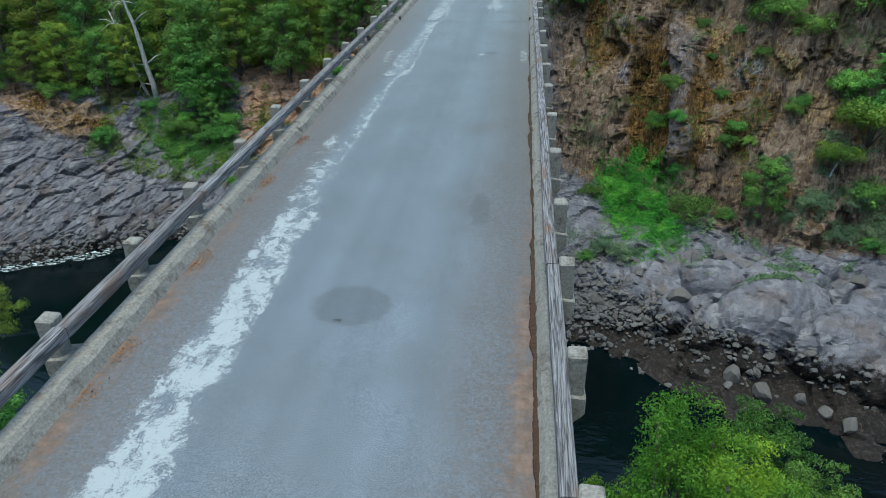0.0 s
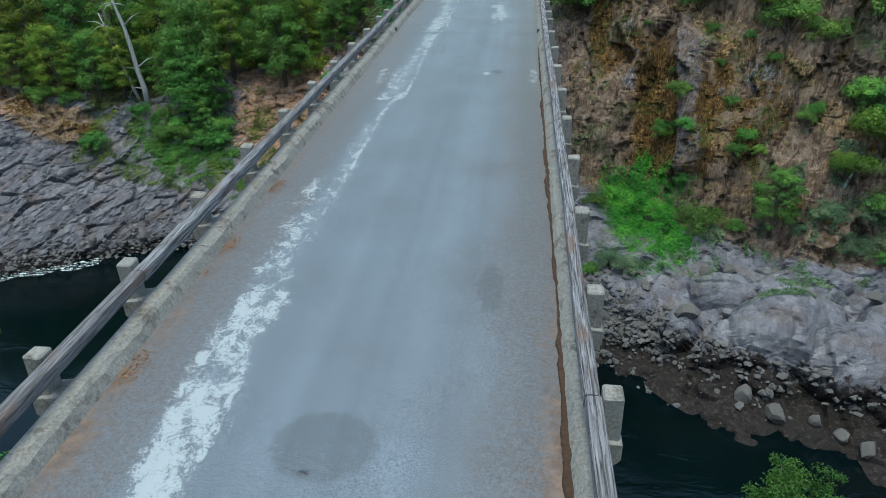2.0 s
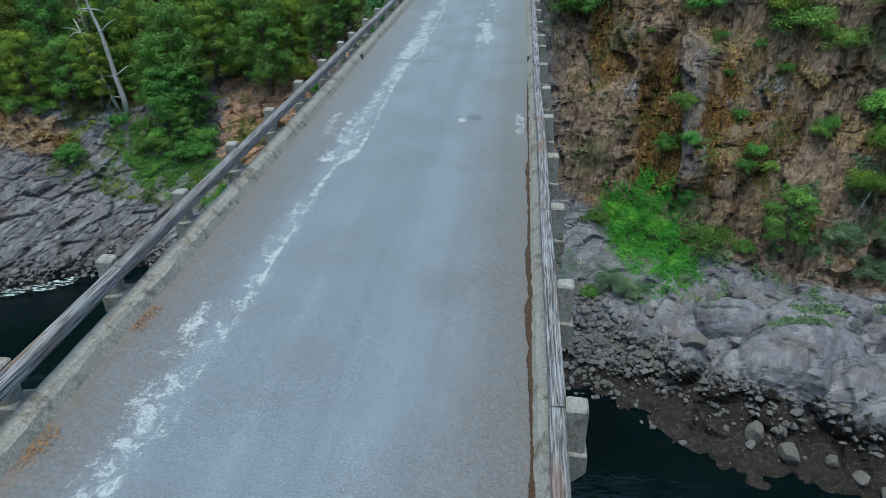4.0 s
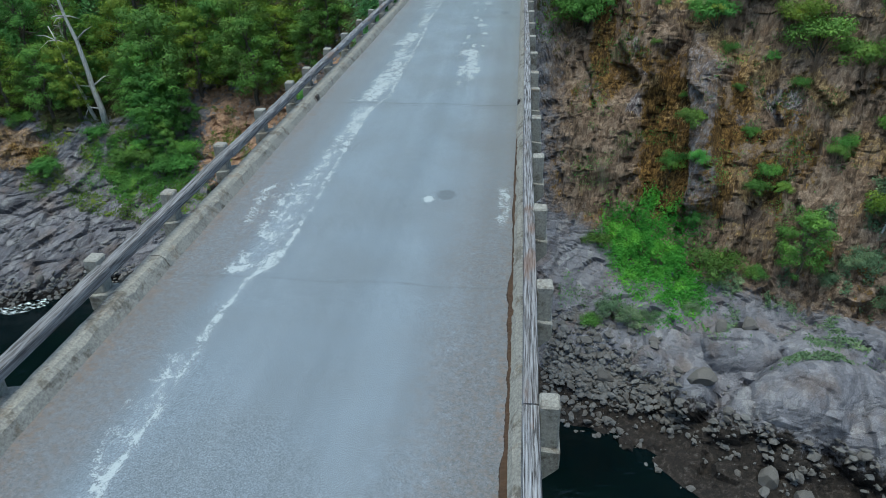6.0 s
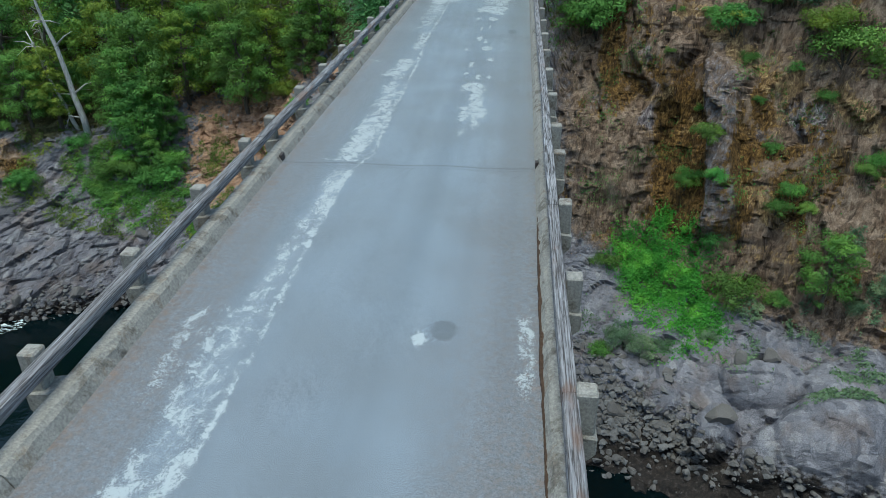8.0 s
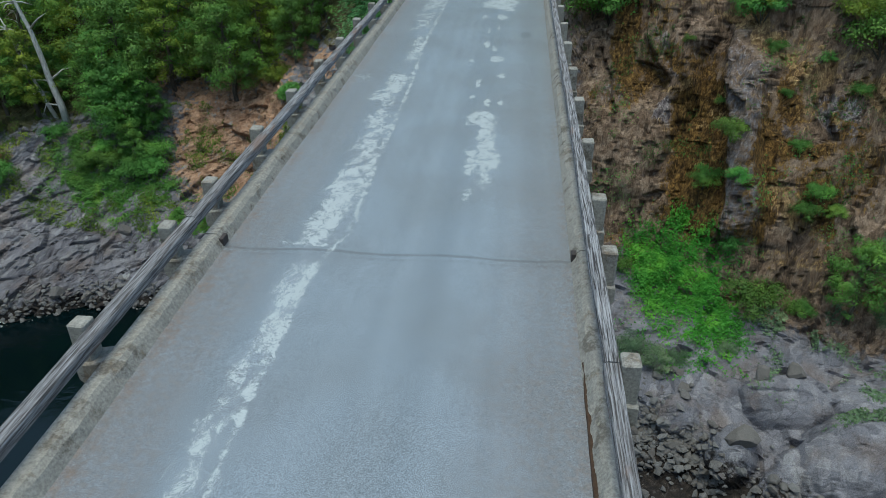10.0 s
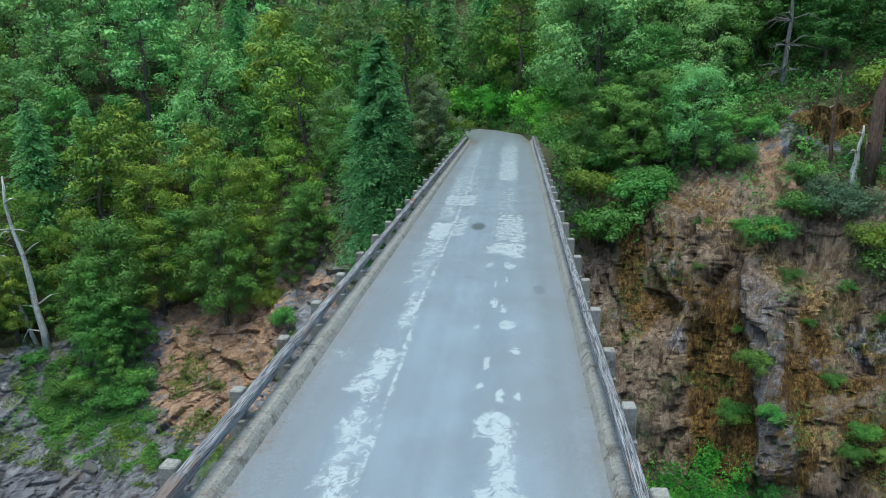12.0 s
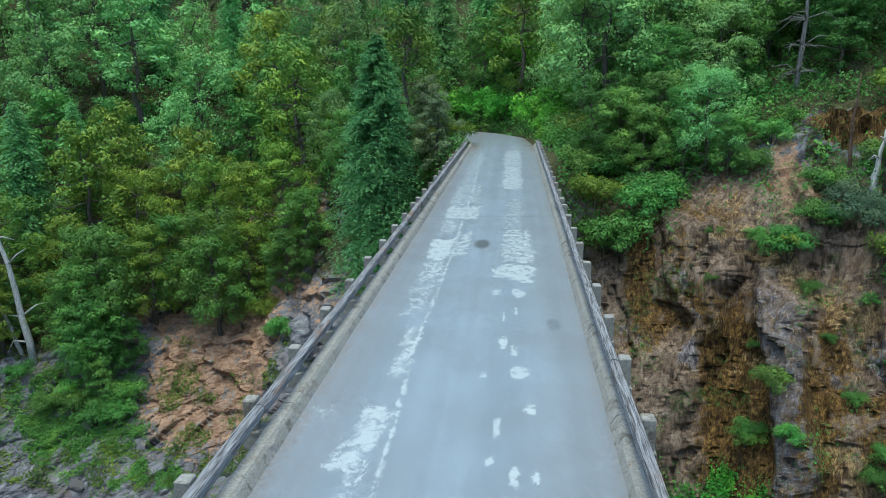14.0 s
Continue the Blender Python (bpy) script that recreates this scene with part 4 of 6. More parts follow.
def build_far_road():
    # the road past the bridge, bending away into the trees
    pts = [Vector((*p, 0)) for p in ROAD_BEND[1:]]
    pts[0].y = BRIDGE_END + 0.004
    rows = []
    for a, b in zip(pts, pts[1:]):
        for j in range(8):
            rows.append(a.lerp(b, j / 8))
    X, Y = [], []
    for k, p in enumerate(rows):
        d = (rows[min(k + 3, len(rows) - 1)] - rows[max(k - 3, 0)]).normalized()
        side = Vector((d.y, -d.x, 0)) * (2.86 + 0.25 * smooth(0, 10, k))
        X.append([(p - side + 2 * side * t).x for t in np.linspace(0, 1, 12)])
        Y.append([(p - side + 2 * side * t).y for t in np.linspace(0, 1, 12)])
    X, Y = np.array(X), np.array(Y)
    me = grid_mesh("road_bend", X, Y, 0 * X + 0.004)
    t = np.linspace(0, 1, 12)[None, :] + 0 * X
    edge = np.maximum(smooth(0.8, 1.0, t), 1 - smooth(0.0, 0.15, t)) * 0.8
    a = me.attributes.new("marks", "FLOAT_COLOR", "POINT")
    a.data.foreach_set("color", np.stack([0 * X, edge, 0 * X + 0.25, 0 * X + 1], -1).reshape(-1).astype(np.float32))
    me.materials.append(ASPHALT)
    tagged(new("road_bend", me), "asphalt road bending into the forest past the bridge", "road", kind="structure")


build_far_road()
part("deck_slab", box_bm(KERB_L - 0.34, KERB_R + 0.36, BRIDGE_START, BRIDGE_END, -0.55, -0.035), CONCRETE, bridge)
for gx in (-4.6, -0.3):
    part("girder", box_bm(gx - 0.3, gx + 0.3, BRIDGE_START, BRIDGE_END, -2.0, -0.552), CONCRETE, bridge)
for py in (15.0, 40.0, 64.0):
    low = min(-39.0, far_ground(-2.4, py) - 1) if py > 60 else -40.0
    part("pier", box_bm(-4.9, 0.0, py - 0.6, py + 0.6, low, -2.002), CONCRETE, bridge)


def kerb_piece(inner, outer, y0, y1, rng):
    """A length of cast kerb with a battered, chipped inner edge."""
    k = max(2, int((y1 - y0) / 0.17))
    V, F = [], []
    s = 1 if outer > inner else -1
    for i in range(k + 1):
        y = y0 + (y1 - y0) * i / k
        w, h = rng.uniform(-1, 1) * 0.016 + (rng.random() < 0.12) * 0.03, rng.uniform(-1, 1) * 0.008
        for x, z in ((inner - s * 0.04, -0.03), (inner + s * 0.055 + w, 0.155 + h), (inner + s * (0.105 + abs(w)), 0.212 + h), (outer - s * 0.02, 0.21 + h), (outer, 0.19), (outer, -0.5)):
            V.append((x, y, z))
    for i in range(k):
        for j in range(5):
            q = (i * 6 + j, i * 6 + j + 1, (i + 1) * 6 + j + 1, (i + 1) * 6 + j)
            F.append(q if s > 0 else q[::-1])
    F.append(tuple(range(6))[::1 if s < 0 else -1])
    F.append(tuple(range(k * 6, k * 6 + 6))[::1 if s > 0 else -1])
    return mesh_from("kerb", V, F, CONCRETE)


rng = random.Random(5)
joints = [BRIDGE_START] + [y for y in (-6.0, 3.3, 12.6, 22.0, 31.5, 40.8, 50.3, 60.2, 69.7, 79.2, 88.6)] + [BRIDGE_END]
for y0, y1 in zip(joints, joints[1:]):
    part("kerb", kerb_piece(KERB_L, KERB_L - 0.32, y0 + 0.006, y1 - 0.006, rng), None, bridge)
    part("kerb", kerb_piece(KERB_R, KERB_R + 0.34, y0 + 0.006, y1 - 0.006, rng), None, bridge)


def corbel_mesh(s):
    """The bracket under a post, tapering back to the deck's side."""
    V = [(0.14 * s, -0.17, 0.13), (0.14 * s, 0.17, 0.13), (0.14 * s, -0.17, -0.12), (0.14 * s, 0.17, -0.12),
         (-0.26 * s, -0.19, 0.19), (-0.26 * s, 0.19, 0.19), (-0.26 * s, -0.19, -0.5), (-0.26 * s, 0.19, -0.5)]
    bm = bmesh.new()
    for v in V:
        bm.verts.new(v)
    bmesh.ops.convex_hull(bm, input=bm.verts[:])
    bmesh.ops.bevel(bm, geom=bm.edges[:], offset=0.015, segments=1, affect="EDGES")
    return bm


posts = []
for k in range(4):
    me = bpy.data.meshes.new("post")
    bm = box_bm(-0.115, 0.115, -0.125, 0.125, 0.13, 0.71 + rng.uniform(-0.02, 0.02), 0.022, 0.008, rng)
    bm.to_mesh(me); bm.free()
    me.materials.append(CONCRETE)
    posts.append(me)
corbels = {}
for s in (-1, 1):
    me = bpy.data.meshes.new("corbel")
    bm = corbel_mesh(s)
    bm.to_mesh(me); bm.free()
    me.materials.append(CONCRETE)
    corbels[s] = me
for s, px in ((-1, POST_L), (1, POST_R)):
    for k, y in enumerate(POSTS_Y):
        if y > BRIDGE_END:
            continue
        c = part("corbel", corbels[s], None, bridge)
        y += 0.12 * (s < 0)
        c.location = (px, y, 0)
        q = part("post", posts[(k * 7 + (s > 0) * 3) % 4], None, bridge, "square concrete guard post with bevelled top")
        q.location = (px, y, 0)
        q.rotation_euler = (rng.uniform(-0.012, 0.012), rng.uniform(-0.012, 0.012), rng.uniform(-0.03, 0.03))


def rail_mesh(length, rng):
    """A hewn timber: a weathered, slightly bowed square beam with cracks along it."""
    k = max(6, int(length / 0.16))
    sides = 24
    grooves = [(rng.uniform(0, 2 * math.pi), rng.uniform(0.006, 0.014), rng.uniform(0.5, 1.6), rng.uniform(0, 6)) for _ in range(13)]
    V, F = [], []
    bow = rng.uniform(-0.014, 0.014)
    for i in range(k + 1):
        y = -length / 2 + length * i / k
        sag = bow * (1 - (2 * i / k - 1) ** 2)
        swell = 1 + 0.03 * math.sin(y * 1.3 + bow * 300) + rng.uniform(-0.012, 0.012)
        for j in range(sides):
            t = 2 * math.pi * j / sides
            c, s = math.cos(t), math.sin(t)
            r = 0.093 / (abs(c) ** 7 + abs(s) ** 7) ** (1 / 7)
            for g, deep, freq, ph in grooves:
                d = abs((t - g - 0.14 * math.sin(freq * y + ph) + math.pi) % (2 * math.pi) - math.pi)
                r -= deep * max(0, 1 - d / 0.17) * (0.6 + 0.4 * math.sin(0.7 * freq * y + 2 * ph))
            V.append((c * r * swell + sag, y, s * r * swell + sag * 0.6))
    for i in range(k):
        for j in range(sides):
            F.append((i * sides + j, (i + 1) * sides + j, (i + 1) * sides + (j + 1) % sides, i * sides + (j + 1) % sides))
    F.append(tuple(range(sides)))
    F.append(tuple(range(k * sides, (k + 1) * sides))[::-1])
    return mesh_from("rail", V, F, TIMBER)


for s, px in ((-1, POST_L), (1, POST_R)):
    cuts = [y for k, y in enumerate(POSTS_Y) if k % 2 == (0 if s > 0 else 1) and y < BRIDGE_END - 1]
    cuts = sorted([BRIDGE_START, 31.25, 60.3] + [c for c in cuts if min(abs(c - 31.25), abs(c - 60.3)) > 1.3]) + [POSTS_Y[-1] + 0.25]
    for a, b in zip(cuts, cuts[1:]):
        if b - a < 0.5:
            continue
        r = part("rail", rail_mesh(b - a - 0.02, rng), None, bridge, "silver-grey cracked timber rail")
        r.location = (px - s * 0.205 + rng.uniform(-0.008, 0.008), (a + b) / 2, 0.56 + rng.uniform(-0.008, 0.008))
        r.rotation_euler = (rng.uniform(-0.003, 0.003), 0, rng.uniform(-0.003, 0.003))


# ---- plants ----
def leaf_quads(C, D, size, rs, wild=0.75, slim=0.62):
    """Leaves at C that face roughly along D."""
    k = len(C)
    nrm = D + rs.normal(0, wild, (k, 3))
    nrm[:, 2] += 0.12
    nrm /= np.linalg.norm(nrm, axis=1, keepdims=True)
    a = np.cross(nrm, rs.normal(0, 1, (k, 3)))
    a /= np.linalg.norm(a, axis=1, keepdims=True)
    b = np.cross(nrm, a)
    sz = size * rs.uniform(0.55, 1.35, (k, 1))
    a, b = a * sz, b * sz * slim
    bend = nrm * sz * 0.22
    return np.stack([C - a - b * 0.4, C + a * 0.9 - b * 0.3 + bend, C + b * 1.5 + bend * 0.4 + a * rs.uniform(-0.6, 0.6, (k, 1))], 1)


def crown(lobes, leaves, size, rs, hollow=0.62, wild=0.24, slim=0.62, clumps=7):
    """Leaves over billowing clumps: each lobe carries smaller clumps on its upper side."""
    k = len(lobes) * clumps
    big_c = np.repeat(np.array([c for c, _ in lobes]), clumps, 0)
    big_r = np.repeat(np.array([r for _, r in lobes]), clumps)
    d = rs.normal(0, 1, (k, 3))
    d[:, 2] = np.abs(d[:, 2]) * 1.0 - 0.45
    d /= np.linalg.norm(d, axis=1, keepdims=True)
    cen = big_c + d * (big_r * 0.64)[:, None] * np.array((1, 1, 0.8))
    rad = big_r * rs.uniform(0.42, 0.68, k)
    pick = rs.choice(k, leaves, p=rad ** 2 / (rad ** 2).sum())
    d = rs.normal(0, 1, (leaves, 3))
    d[:, 2] = np.where(d[:, 2] < -0.55, -d[:, 2] * 0.7, d[:, 2])
    d /= np.linalg.norm(d, axis=1, keepdims=True)
    at = cen[pick] + d * rad[pick][:, None]
    f = rs.uniform(hollow, 1.0, leaves) ** 0.5 * (1 + 0.34 * fbm(at, 0.6, 3, 7))
    C = cen[pick] + d * (rad[pick] * f)[:, None] * np.array((1, 1, 0.86))
    out = (C - big_c[pick]) / big_r[pick][:, None]
    return leaf_quads(C, d * 0.9 + out * 0.6, size, rs, wild, slim)


def broadleaf(name, h, spread, leaf, leaves, mat, seed, bark=BARK, lean=0.0, low=0.16, lobes_n=36, lobe=1.0, hollow=0.62, wild=0.24, limb=0.34, slim=0.62, vary=0.0):
    """A tree: tapered trunk and limbs, and a crown of many leaves in uneven lobes."""
    rs, rr = np.random.RandomState(seed), random.Random(seed)
    top = []
    lobes = []
    wood = []
    pts = [Vector((0, 0, -0.8))]
    for i in range(1, 7):
        t = i / 6
        pts.append(Vector((lean * t * h + rr.uniform(-1, 1) * 0.03 * h, rr.uniform(-1, 1) * 0.03 * h, h * 0.86 * t)))
    r0 = 0.022 * h + 0.05
    wood.append(tube(pts, [r0 * (1 - 0.86 * i / 6) for i in range(7)], 8))
    for i in range(lobes_n):
        t = low + (0.98 - low) * (i + rr.random()) / lobes_n
        k = min(5, int(t * 6 / 0.9))
        base = pts[k].lerp(pts[k + 1], 0.5)
        ang = i * 2.4 + rr.uniform(-0.5, 0.5)
        reach = spread * (0.35 + 0.65 * math.sin(math.pi * min(1, (t - low) / (1 - low) * 0.85 + 0.18))) * rr.uniform(0.45, 0.95)
        c = Vector((lean * t * h + math.cos(ang) * reach, math.sin(ang) * reach, h * t + rr.uniform(-0.03, 0.04) * h))
        c.z += vary * rr.uniform(-1, 1)
        lobes.append((tuple(c), spread * lobe * rr.uniform(0.20, 0.40)))
        if i % 2:
            continue
        mid = base.lerp(c, 0.5) + Vector((0, 0, -0.04 * h))
        wood.append(tube([base, mid, c], [r0 * limb * 0.8, r0 * limb * 0.45, 0.015], 4))
    lobes.append(((lean * h, 0, h * 0.93), spread * 0.30 * lobe))
    V, F = join(wood)
    tree = new(name)
    part("trunk", mesh_from("trunk", V, F, bark, True), None, tree)
    part("crown", quads_mesh("crown", crown(lobes, leaves, leaf, rs, hollow, wild, slim), mat), None, tree)
    return tree


def conifer(name, h, spread, mat, seed, branches=200, sprays=30, length=0.6):
    """A fir: whorled, sagging branches, each a flat fan of narrow needle sprays."""
    rs = np.random.RandomState(seed)
    wood = [tube([(0, 0, -0.8), (0.004 * h, 0, h * 0.5), (0, 0, h)], [0.016 * h + 0.05, 0.010 * h, 0.015], 8)]
    quads = []
    for i in range(branches):
        t = ((i + rs.rand()) / branches) ** 0.85
        z = h * (0.05 + 0.95 * t)
        L = spread * (1 - t) ** 0.62 * rs.uniform(0.68, 1.12) + 0.15
        ang = i * 2.4 + rs.uniform(-0.5, 0.5)
        out, side = np.array((math.cos(ang), math.sin(ang), 0.0)), np.array((-math.sin(ang), math.cos(ang), 0.0))
        rise, sag = rs.uniform(0.0, 0.16), rs.uniform(0.24, 0.42)
        if i % 3 == 0 and L > 0.8:
            mid, tip = out * L * 0.5, out * L * 0.95
            wood.append(tube([(0, 0, z), (mid[0], mid[1], z + (rise * 0.5 - sag * 0.25) * L), (tip[0], tip[1], z + (rise - sag) * L)], [0.04, 0.025, 0.008], 4))
        u = rs.uniform(0.06, 1.0, (sprays, 1))
        sg = np.sign(rs.uniform(-1, 1, (sprays, 1)))
        P = out * L * u + side * sg * rs.uniform(0, 0.34, (sprays, 1)) * L * u ** 0.7 + np.array((0, 0, 1.0)) * (z + rise * L * u - sag * L * u * u + rs.normal(0, 0.05, (sprays, 1)) * L)
        d = out * rs.uniform(0.25, 0.9, (sprays, 1)) + side * sg * rs.uniform(0.3, 1.0, (sprays, 1)) + np.array((0, 0, -1.0)) * rs.uniform(0.05, 0.5, (sprays, 1))
        d /= np.linalg.norm(d, axis=1, keepdims=True)
        ln = length * min(1.0, 0.35 + 0.3 * L) * (1.15 - 0.55 * u) * rs.uniform(0.6, 1.25, (sprays, 1))
        w = np.cross(d, np.array((0, 0, 1.0)) + rs.normal(0, 0.8, (sprays, 3)))
        w *= ln * 0.21 / (np.linalg.norm(w, axis=1, keepdims=True) + 1e-6)
        m = P + d * ln * 0.45 + np.array((0, 0, 0.05)) * ln
        quads.append(np.stack([m - w - d * ln * 0.4, P + d * ln, m + w - d * ln * 0.3], 1))
    V, F = join(wood)
    tree = new(name)
    part("trunk", mesh_from("trunk", V, F, BARK, True), None, tree)
    part("crown", quads_mesh("crown", np.concatenate(quads), mat), None, tree)
    return tree


def shrub(name, h, spread, leaf, leaves, mat, seed, lobes_n=9):
    rs, rr = np.random.RandomState(seed), random.Random(seed)
    lobes, wood = [], []
    for i in range(lobes_n + 5):
        ang, d = i * 2.4 + rr.uniform(-0.4, 0.4), spread * math.sqrt((i + 0.3) / (lobes_n + 5)) * 0.72
        up = (1 - (d / spread) ** 2) ** 0.5
        c = (math.cos(ang) * d, math.sin(ang) * d, h * (rr.uniform(0.25, 0.82) * up + 0.05))
        lobes.append((c, spread * rr.uniform(0.32, 0.52)))
        if i % 2 == 0:
            wood.append(tube([(0, 0, -0.3), (c[0] * 0.5, c[1] * 0.5, c[2] * 0.6), c], [0.05, 0.03, 0.012], 5))
    V, F = join(wood)
    ob = new(name)
    part("stem", mesh_from("stem", V, F, BARK, True), None, ob)
    part("foliage", quads_mesh("foliage", crown(lobes, leaves, leaf, rs, 0.45), mat), None, ob)
    return ob


def stand(ob, x, y, z=None, scale=1.0, turn=0.0, sink=0.3):
    g = on_ground(x, y)
    ob_m = Matrix.Translation((x, y, (g.z if z is None else z) - sink)) @ Matrix.Rotation(turn, 4, "Z")
    c = copy_thing(ob, ob_m)
    c.scale = (scale, scale, scale)
    return c


def used(protos):
    """Take the patterns away once their copies stand."""
    for ob in protos:
        for o in (*ob.children_recursive, ob):
            bpy.data.objects.remove(o)


def oak(label, h, spread, mat, seed, fine, lean=0.0, kind="oak_tree", low=0.16):
    size, leaves = (0.102, 13500) if fine else (0.150, 6600)
    return tagged(broadleaf(kind, h, spread, size, leaves, mat, seed, lean=lean, low=low), label, "tree")


OAKS = [oak("leafy oak tree with olive-green crown", 11, 3.9, LEAF_OAK, 101, 1), oak("tall oak tree with olive-green crown", 13, 4.3, LEAF_OAK, 102, 1, 0.05),
        oak("dark green live oak with dense crown", 10, 3.6, LEAF_DARK, 103, 1), oak("dark green live oak with uneven crown", 12, 4.2, LEAF_DARK, 104, 1, -0.04)]
MAPLES = [oak("pale blue-green broadleaf tree in full leaf", 12, 4.6, LEAF_PALE, 111, 1, kind="maple_tree"), oak("bright green young broadleaf tree", 9, 3.4, LEAF_BRIGHT, 112, 1, kind="maple_tree"),
          oak("tall pale green tree with open crown", 14, 4.0, LEAF_PALE, 113, 1, kind="maple_tree", low=0.35)]
OAKS_FAR = [oak("olive-green oak tree in the forest", 12, 4.1, LEAF_OAK, 105, 0), oak("dark green oak tree in the forest", 11, 3.9, LEAF_DARK, 106, 0)]
MAPLES_FAR = [oak("pale green tree in the forest", 13, 4.4, LEAF_PALE, 114, 0, kind="maple_tree"), oak("bright green tree in the forest", 10, 3.6, LEAF_BRIGHT, 115, 0, kind="maple_tree"), oak("tall pale tree in the forest", 15, 4.2, LEAF_PALE, 116, 0, kind="maple_tree", low=0.3)]
FIRS = [tagged(conifer("fir_tree", 20, 5.0, NEEDLE, 121, 400, 190, 0.38), "mid-green conifer with drooping feathery branches", "tree"),
        tagged(conifer("fir_tree", 15, 3.6, NEEDLE, 122, 230, 46, 0.52), "green young conifer in the forest", "tree"),
        tagged(conifer("fir_tree", 22, 4.2, NEEDLE, 123, 220, 32, 0.8), "tall green conifer on the hillside", "tree")]
SHRUBS = [tagged(shrub("shrub", 1.9, 1.4, 0.056, 4500, LEAF_BRIGHT, 131), "bright green rounded shrub on the bank", "shrub"),
          tagged(shrub("shrub", 1.8, 1.5, 0.056, 4500, LEAF_DARK, 132), "dark green shrub on the bank", "shrub"),
          tagged(shrub("shrub", 2.0, 1.7, 0.054, 5000, LEAF_GREY, 133), "grey-green shrub on the bank", "shrub"),
          tagged(shrub("shrub", 2.4, 1.8, 0.060, 5000, LEAF_OAK, 134), "olive green bush on the slope", "shrub")]
GREYS = [tagged(broadleaf("willow_tree", 9, 3.0, 0.105, 12000, LEAF_WILLOW, 141, low=0.10), "grey-green bushy tree beside the bridge's end", "tree")]
FAR_TREES = [tagged(broadleaf("oak_tree", 12, 4.2, 0.28, 3000, LEAF_OAK, 151), "green tree high on the hillside", "tree"),
             tagged(broadleaf("maple_tree", 13, 4.2, 0.28, 3000, LEAF_PALE, 152), "pale green tree high on the hillside", "tree"),
             tagged(conifer("fir_tree", 20, 4.0, NEEDLE, 153, 120, 16, 1.3), "green conifer high on the hillside", "tree")]
TALLS = [tagged(broadleaf("walnut_tree", 17.5, 1.25, 0.021, 125000, LEAF_WALNUT, 161, low=0.74, lobes_n=190, lobe=0.62, hollow=0.0, wild=0.8, limb=0.012, slim=0.40, vary=0.15), "bright yellow-green tree reaching up beside the bridge", "tree"),
         tagged(broadleaf("walnut_tree", 23, 2.3, 0.058, 42000, LEAF_DARK, 162, low=0.6, lobes_n=170, lobe=0.62, hollow=0.05, wild=1.1, limb=0.05, slim=0.45, vary=0.5), "green tree growing from the near bank below the bridge", "tree")]
SHRUBS.append(tagged(shrub("shrub", 1.2, 1.0, 0.08, 900, LEAF_YELLOW, 135, 5), "yellow-flowering top of a cliff shrub", "shrub"))
SHRUBS.append(tagged(shrub("shrub", 1.9, 1.5, 0.060, 4500, LEAF_LIME, 136), "light yellow-green shrub beside the road bend", "shrub"))


# trees and bushes that stand out: pattern, x, y, scale
def plant(rows, seed):
    rr = random.Random(seed)
    for ob, x, y, sc in rows:
        stand(ob, x, y, None, sc, rr.uniform(0, 6.28))


plant([(FIRS[0], -13.9, 93.4, 1.2)], 1)
plant([(OAKS[2], -44.5, 95.0, 1.25), (MAPLES[1], -46.0, 94.0, 1.05), (OAKS[3], -33.5, 98.5, 1.1), (OAKS[0], -31.5, 104.5, 1.15), (OAKS[1], -36.0, 106.0, 1.0), (OAKS[0], -27.0, 103.5, 1.1),
       (OAKS[1], -44.5, 104.5, 1.05), (OAKS[0], -50.0, 99.0, 1.0), (OAKS[1], -56.0, 97.0, 1.1), (OAKS[3], -61.5, 95.5, 1.05), (OAKS[0], -67.0, 93.5, 1.1), (OAKS[2], -39.5, 101.0, 1.15),
       (MAPLES[0], -22.0, 107.0, 0.75), (OAKS[2], -23.5, 100.0, 0.85), (OAKS[3], -19.0, 101.5, 0.8), (OAKS[2], -53.0, 94.0, 0.7), (OAKS[3], -58.5, 92.5, 0.7), (GREYS[0], -8.4, 93.4, 0.74), (GREYS[0], -9.6, 97.0, 0.8),
       (OAKS[3], -48.0, 93.0, 0.6), (OAKS[2], -41.5, 93.5, 0.62)], 2)
plant([(MAPLES[0], 7.2, 99.5, 1.35), (MAPLES[0], 11.0, 101.5, 1.25), (MAPLES[2], 6.0, 107.0, 1.2), (OAKS[3], 11.5, 94.0, 0.75), (OAKS[2], 8.2, 93.0, 0.6), (MAPLES[0], 16.5, 95.0, 0.85),
       (OAKS[3], 20.0, 99.0, 1.0), (OAKS[2], 27.0, 97.0, 1.0), (OAKS[3], 33.0, 93.0, 1.0), (MAPLES[0], 30.0, 101.0, 1.1), (OAKS[2], 37.0, 82.5, 0.9), (OAKS[3], 32.7, 79.4, 0.7), (FIRS[1], 33.0, 96.0, 0.9),
       (OAKS[2], 39.5, 71.8, 0.8), (MAPLES[1], 35.3, 69.2, 0.7)], 3)
plant([(SHRUBS[0], 32.3, 70.3, 1.5), (SHRUBS[3], 33.9, 67.8, 2.0), (SHRUBS[2], 33.5, 66.0, 1.2), (SHRUBS[2], 35.1, 63.9, 1.3), (SHRUBS[0], -55.6, 84.6, 1.5), (SHRUBS[0], -42.5, 89.5, 1.3), (SHRUBS[1], -40.8, 91.0, 1.6), (SHRUBS[0], -25.2, 94.6, 1.2), (SHRUBS[1], -51.5, 90.4, 1.1), (SHRUBS[0], -46.4, 90.4, 1.0), (SHRUBS[3], -28.0, 97.6, 1.2), (SHRUBS[1], -64.0, 88.5, 1.4), (SHRUBS[1], -60.5, 89.5, 1.2)], 4)
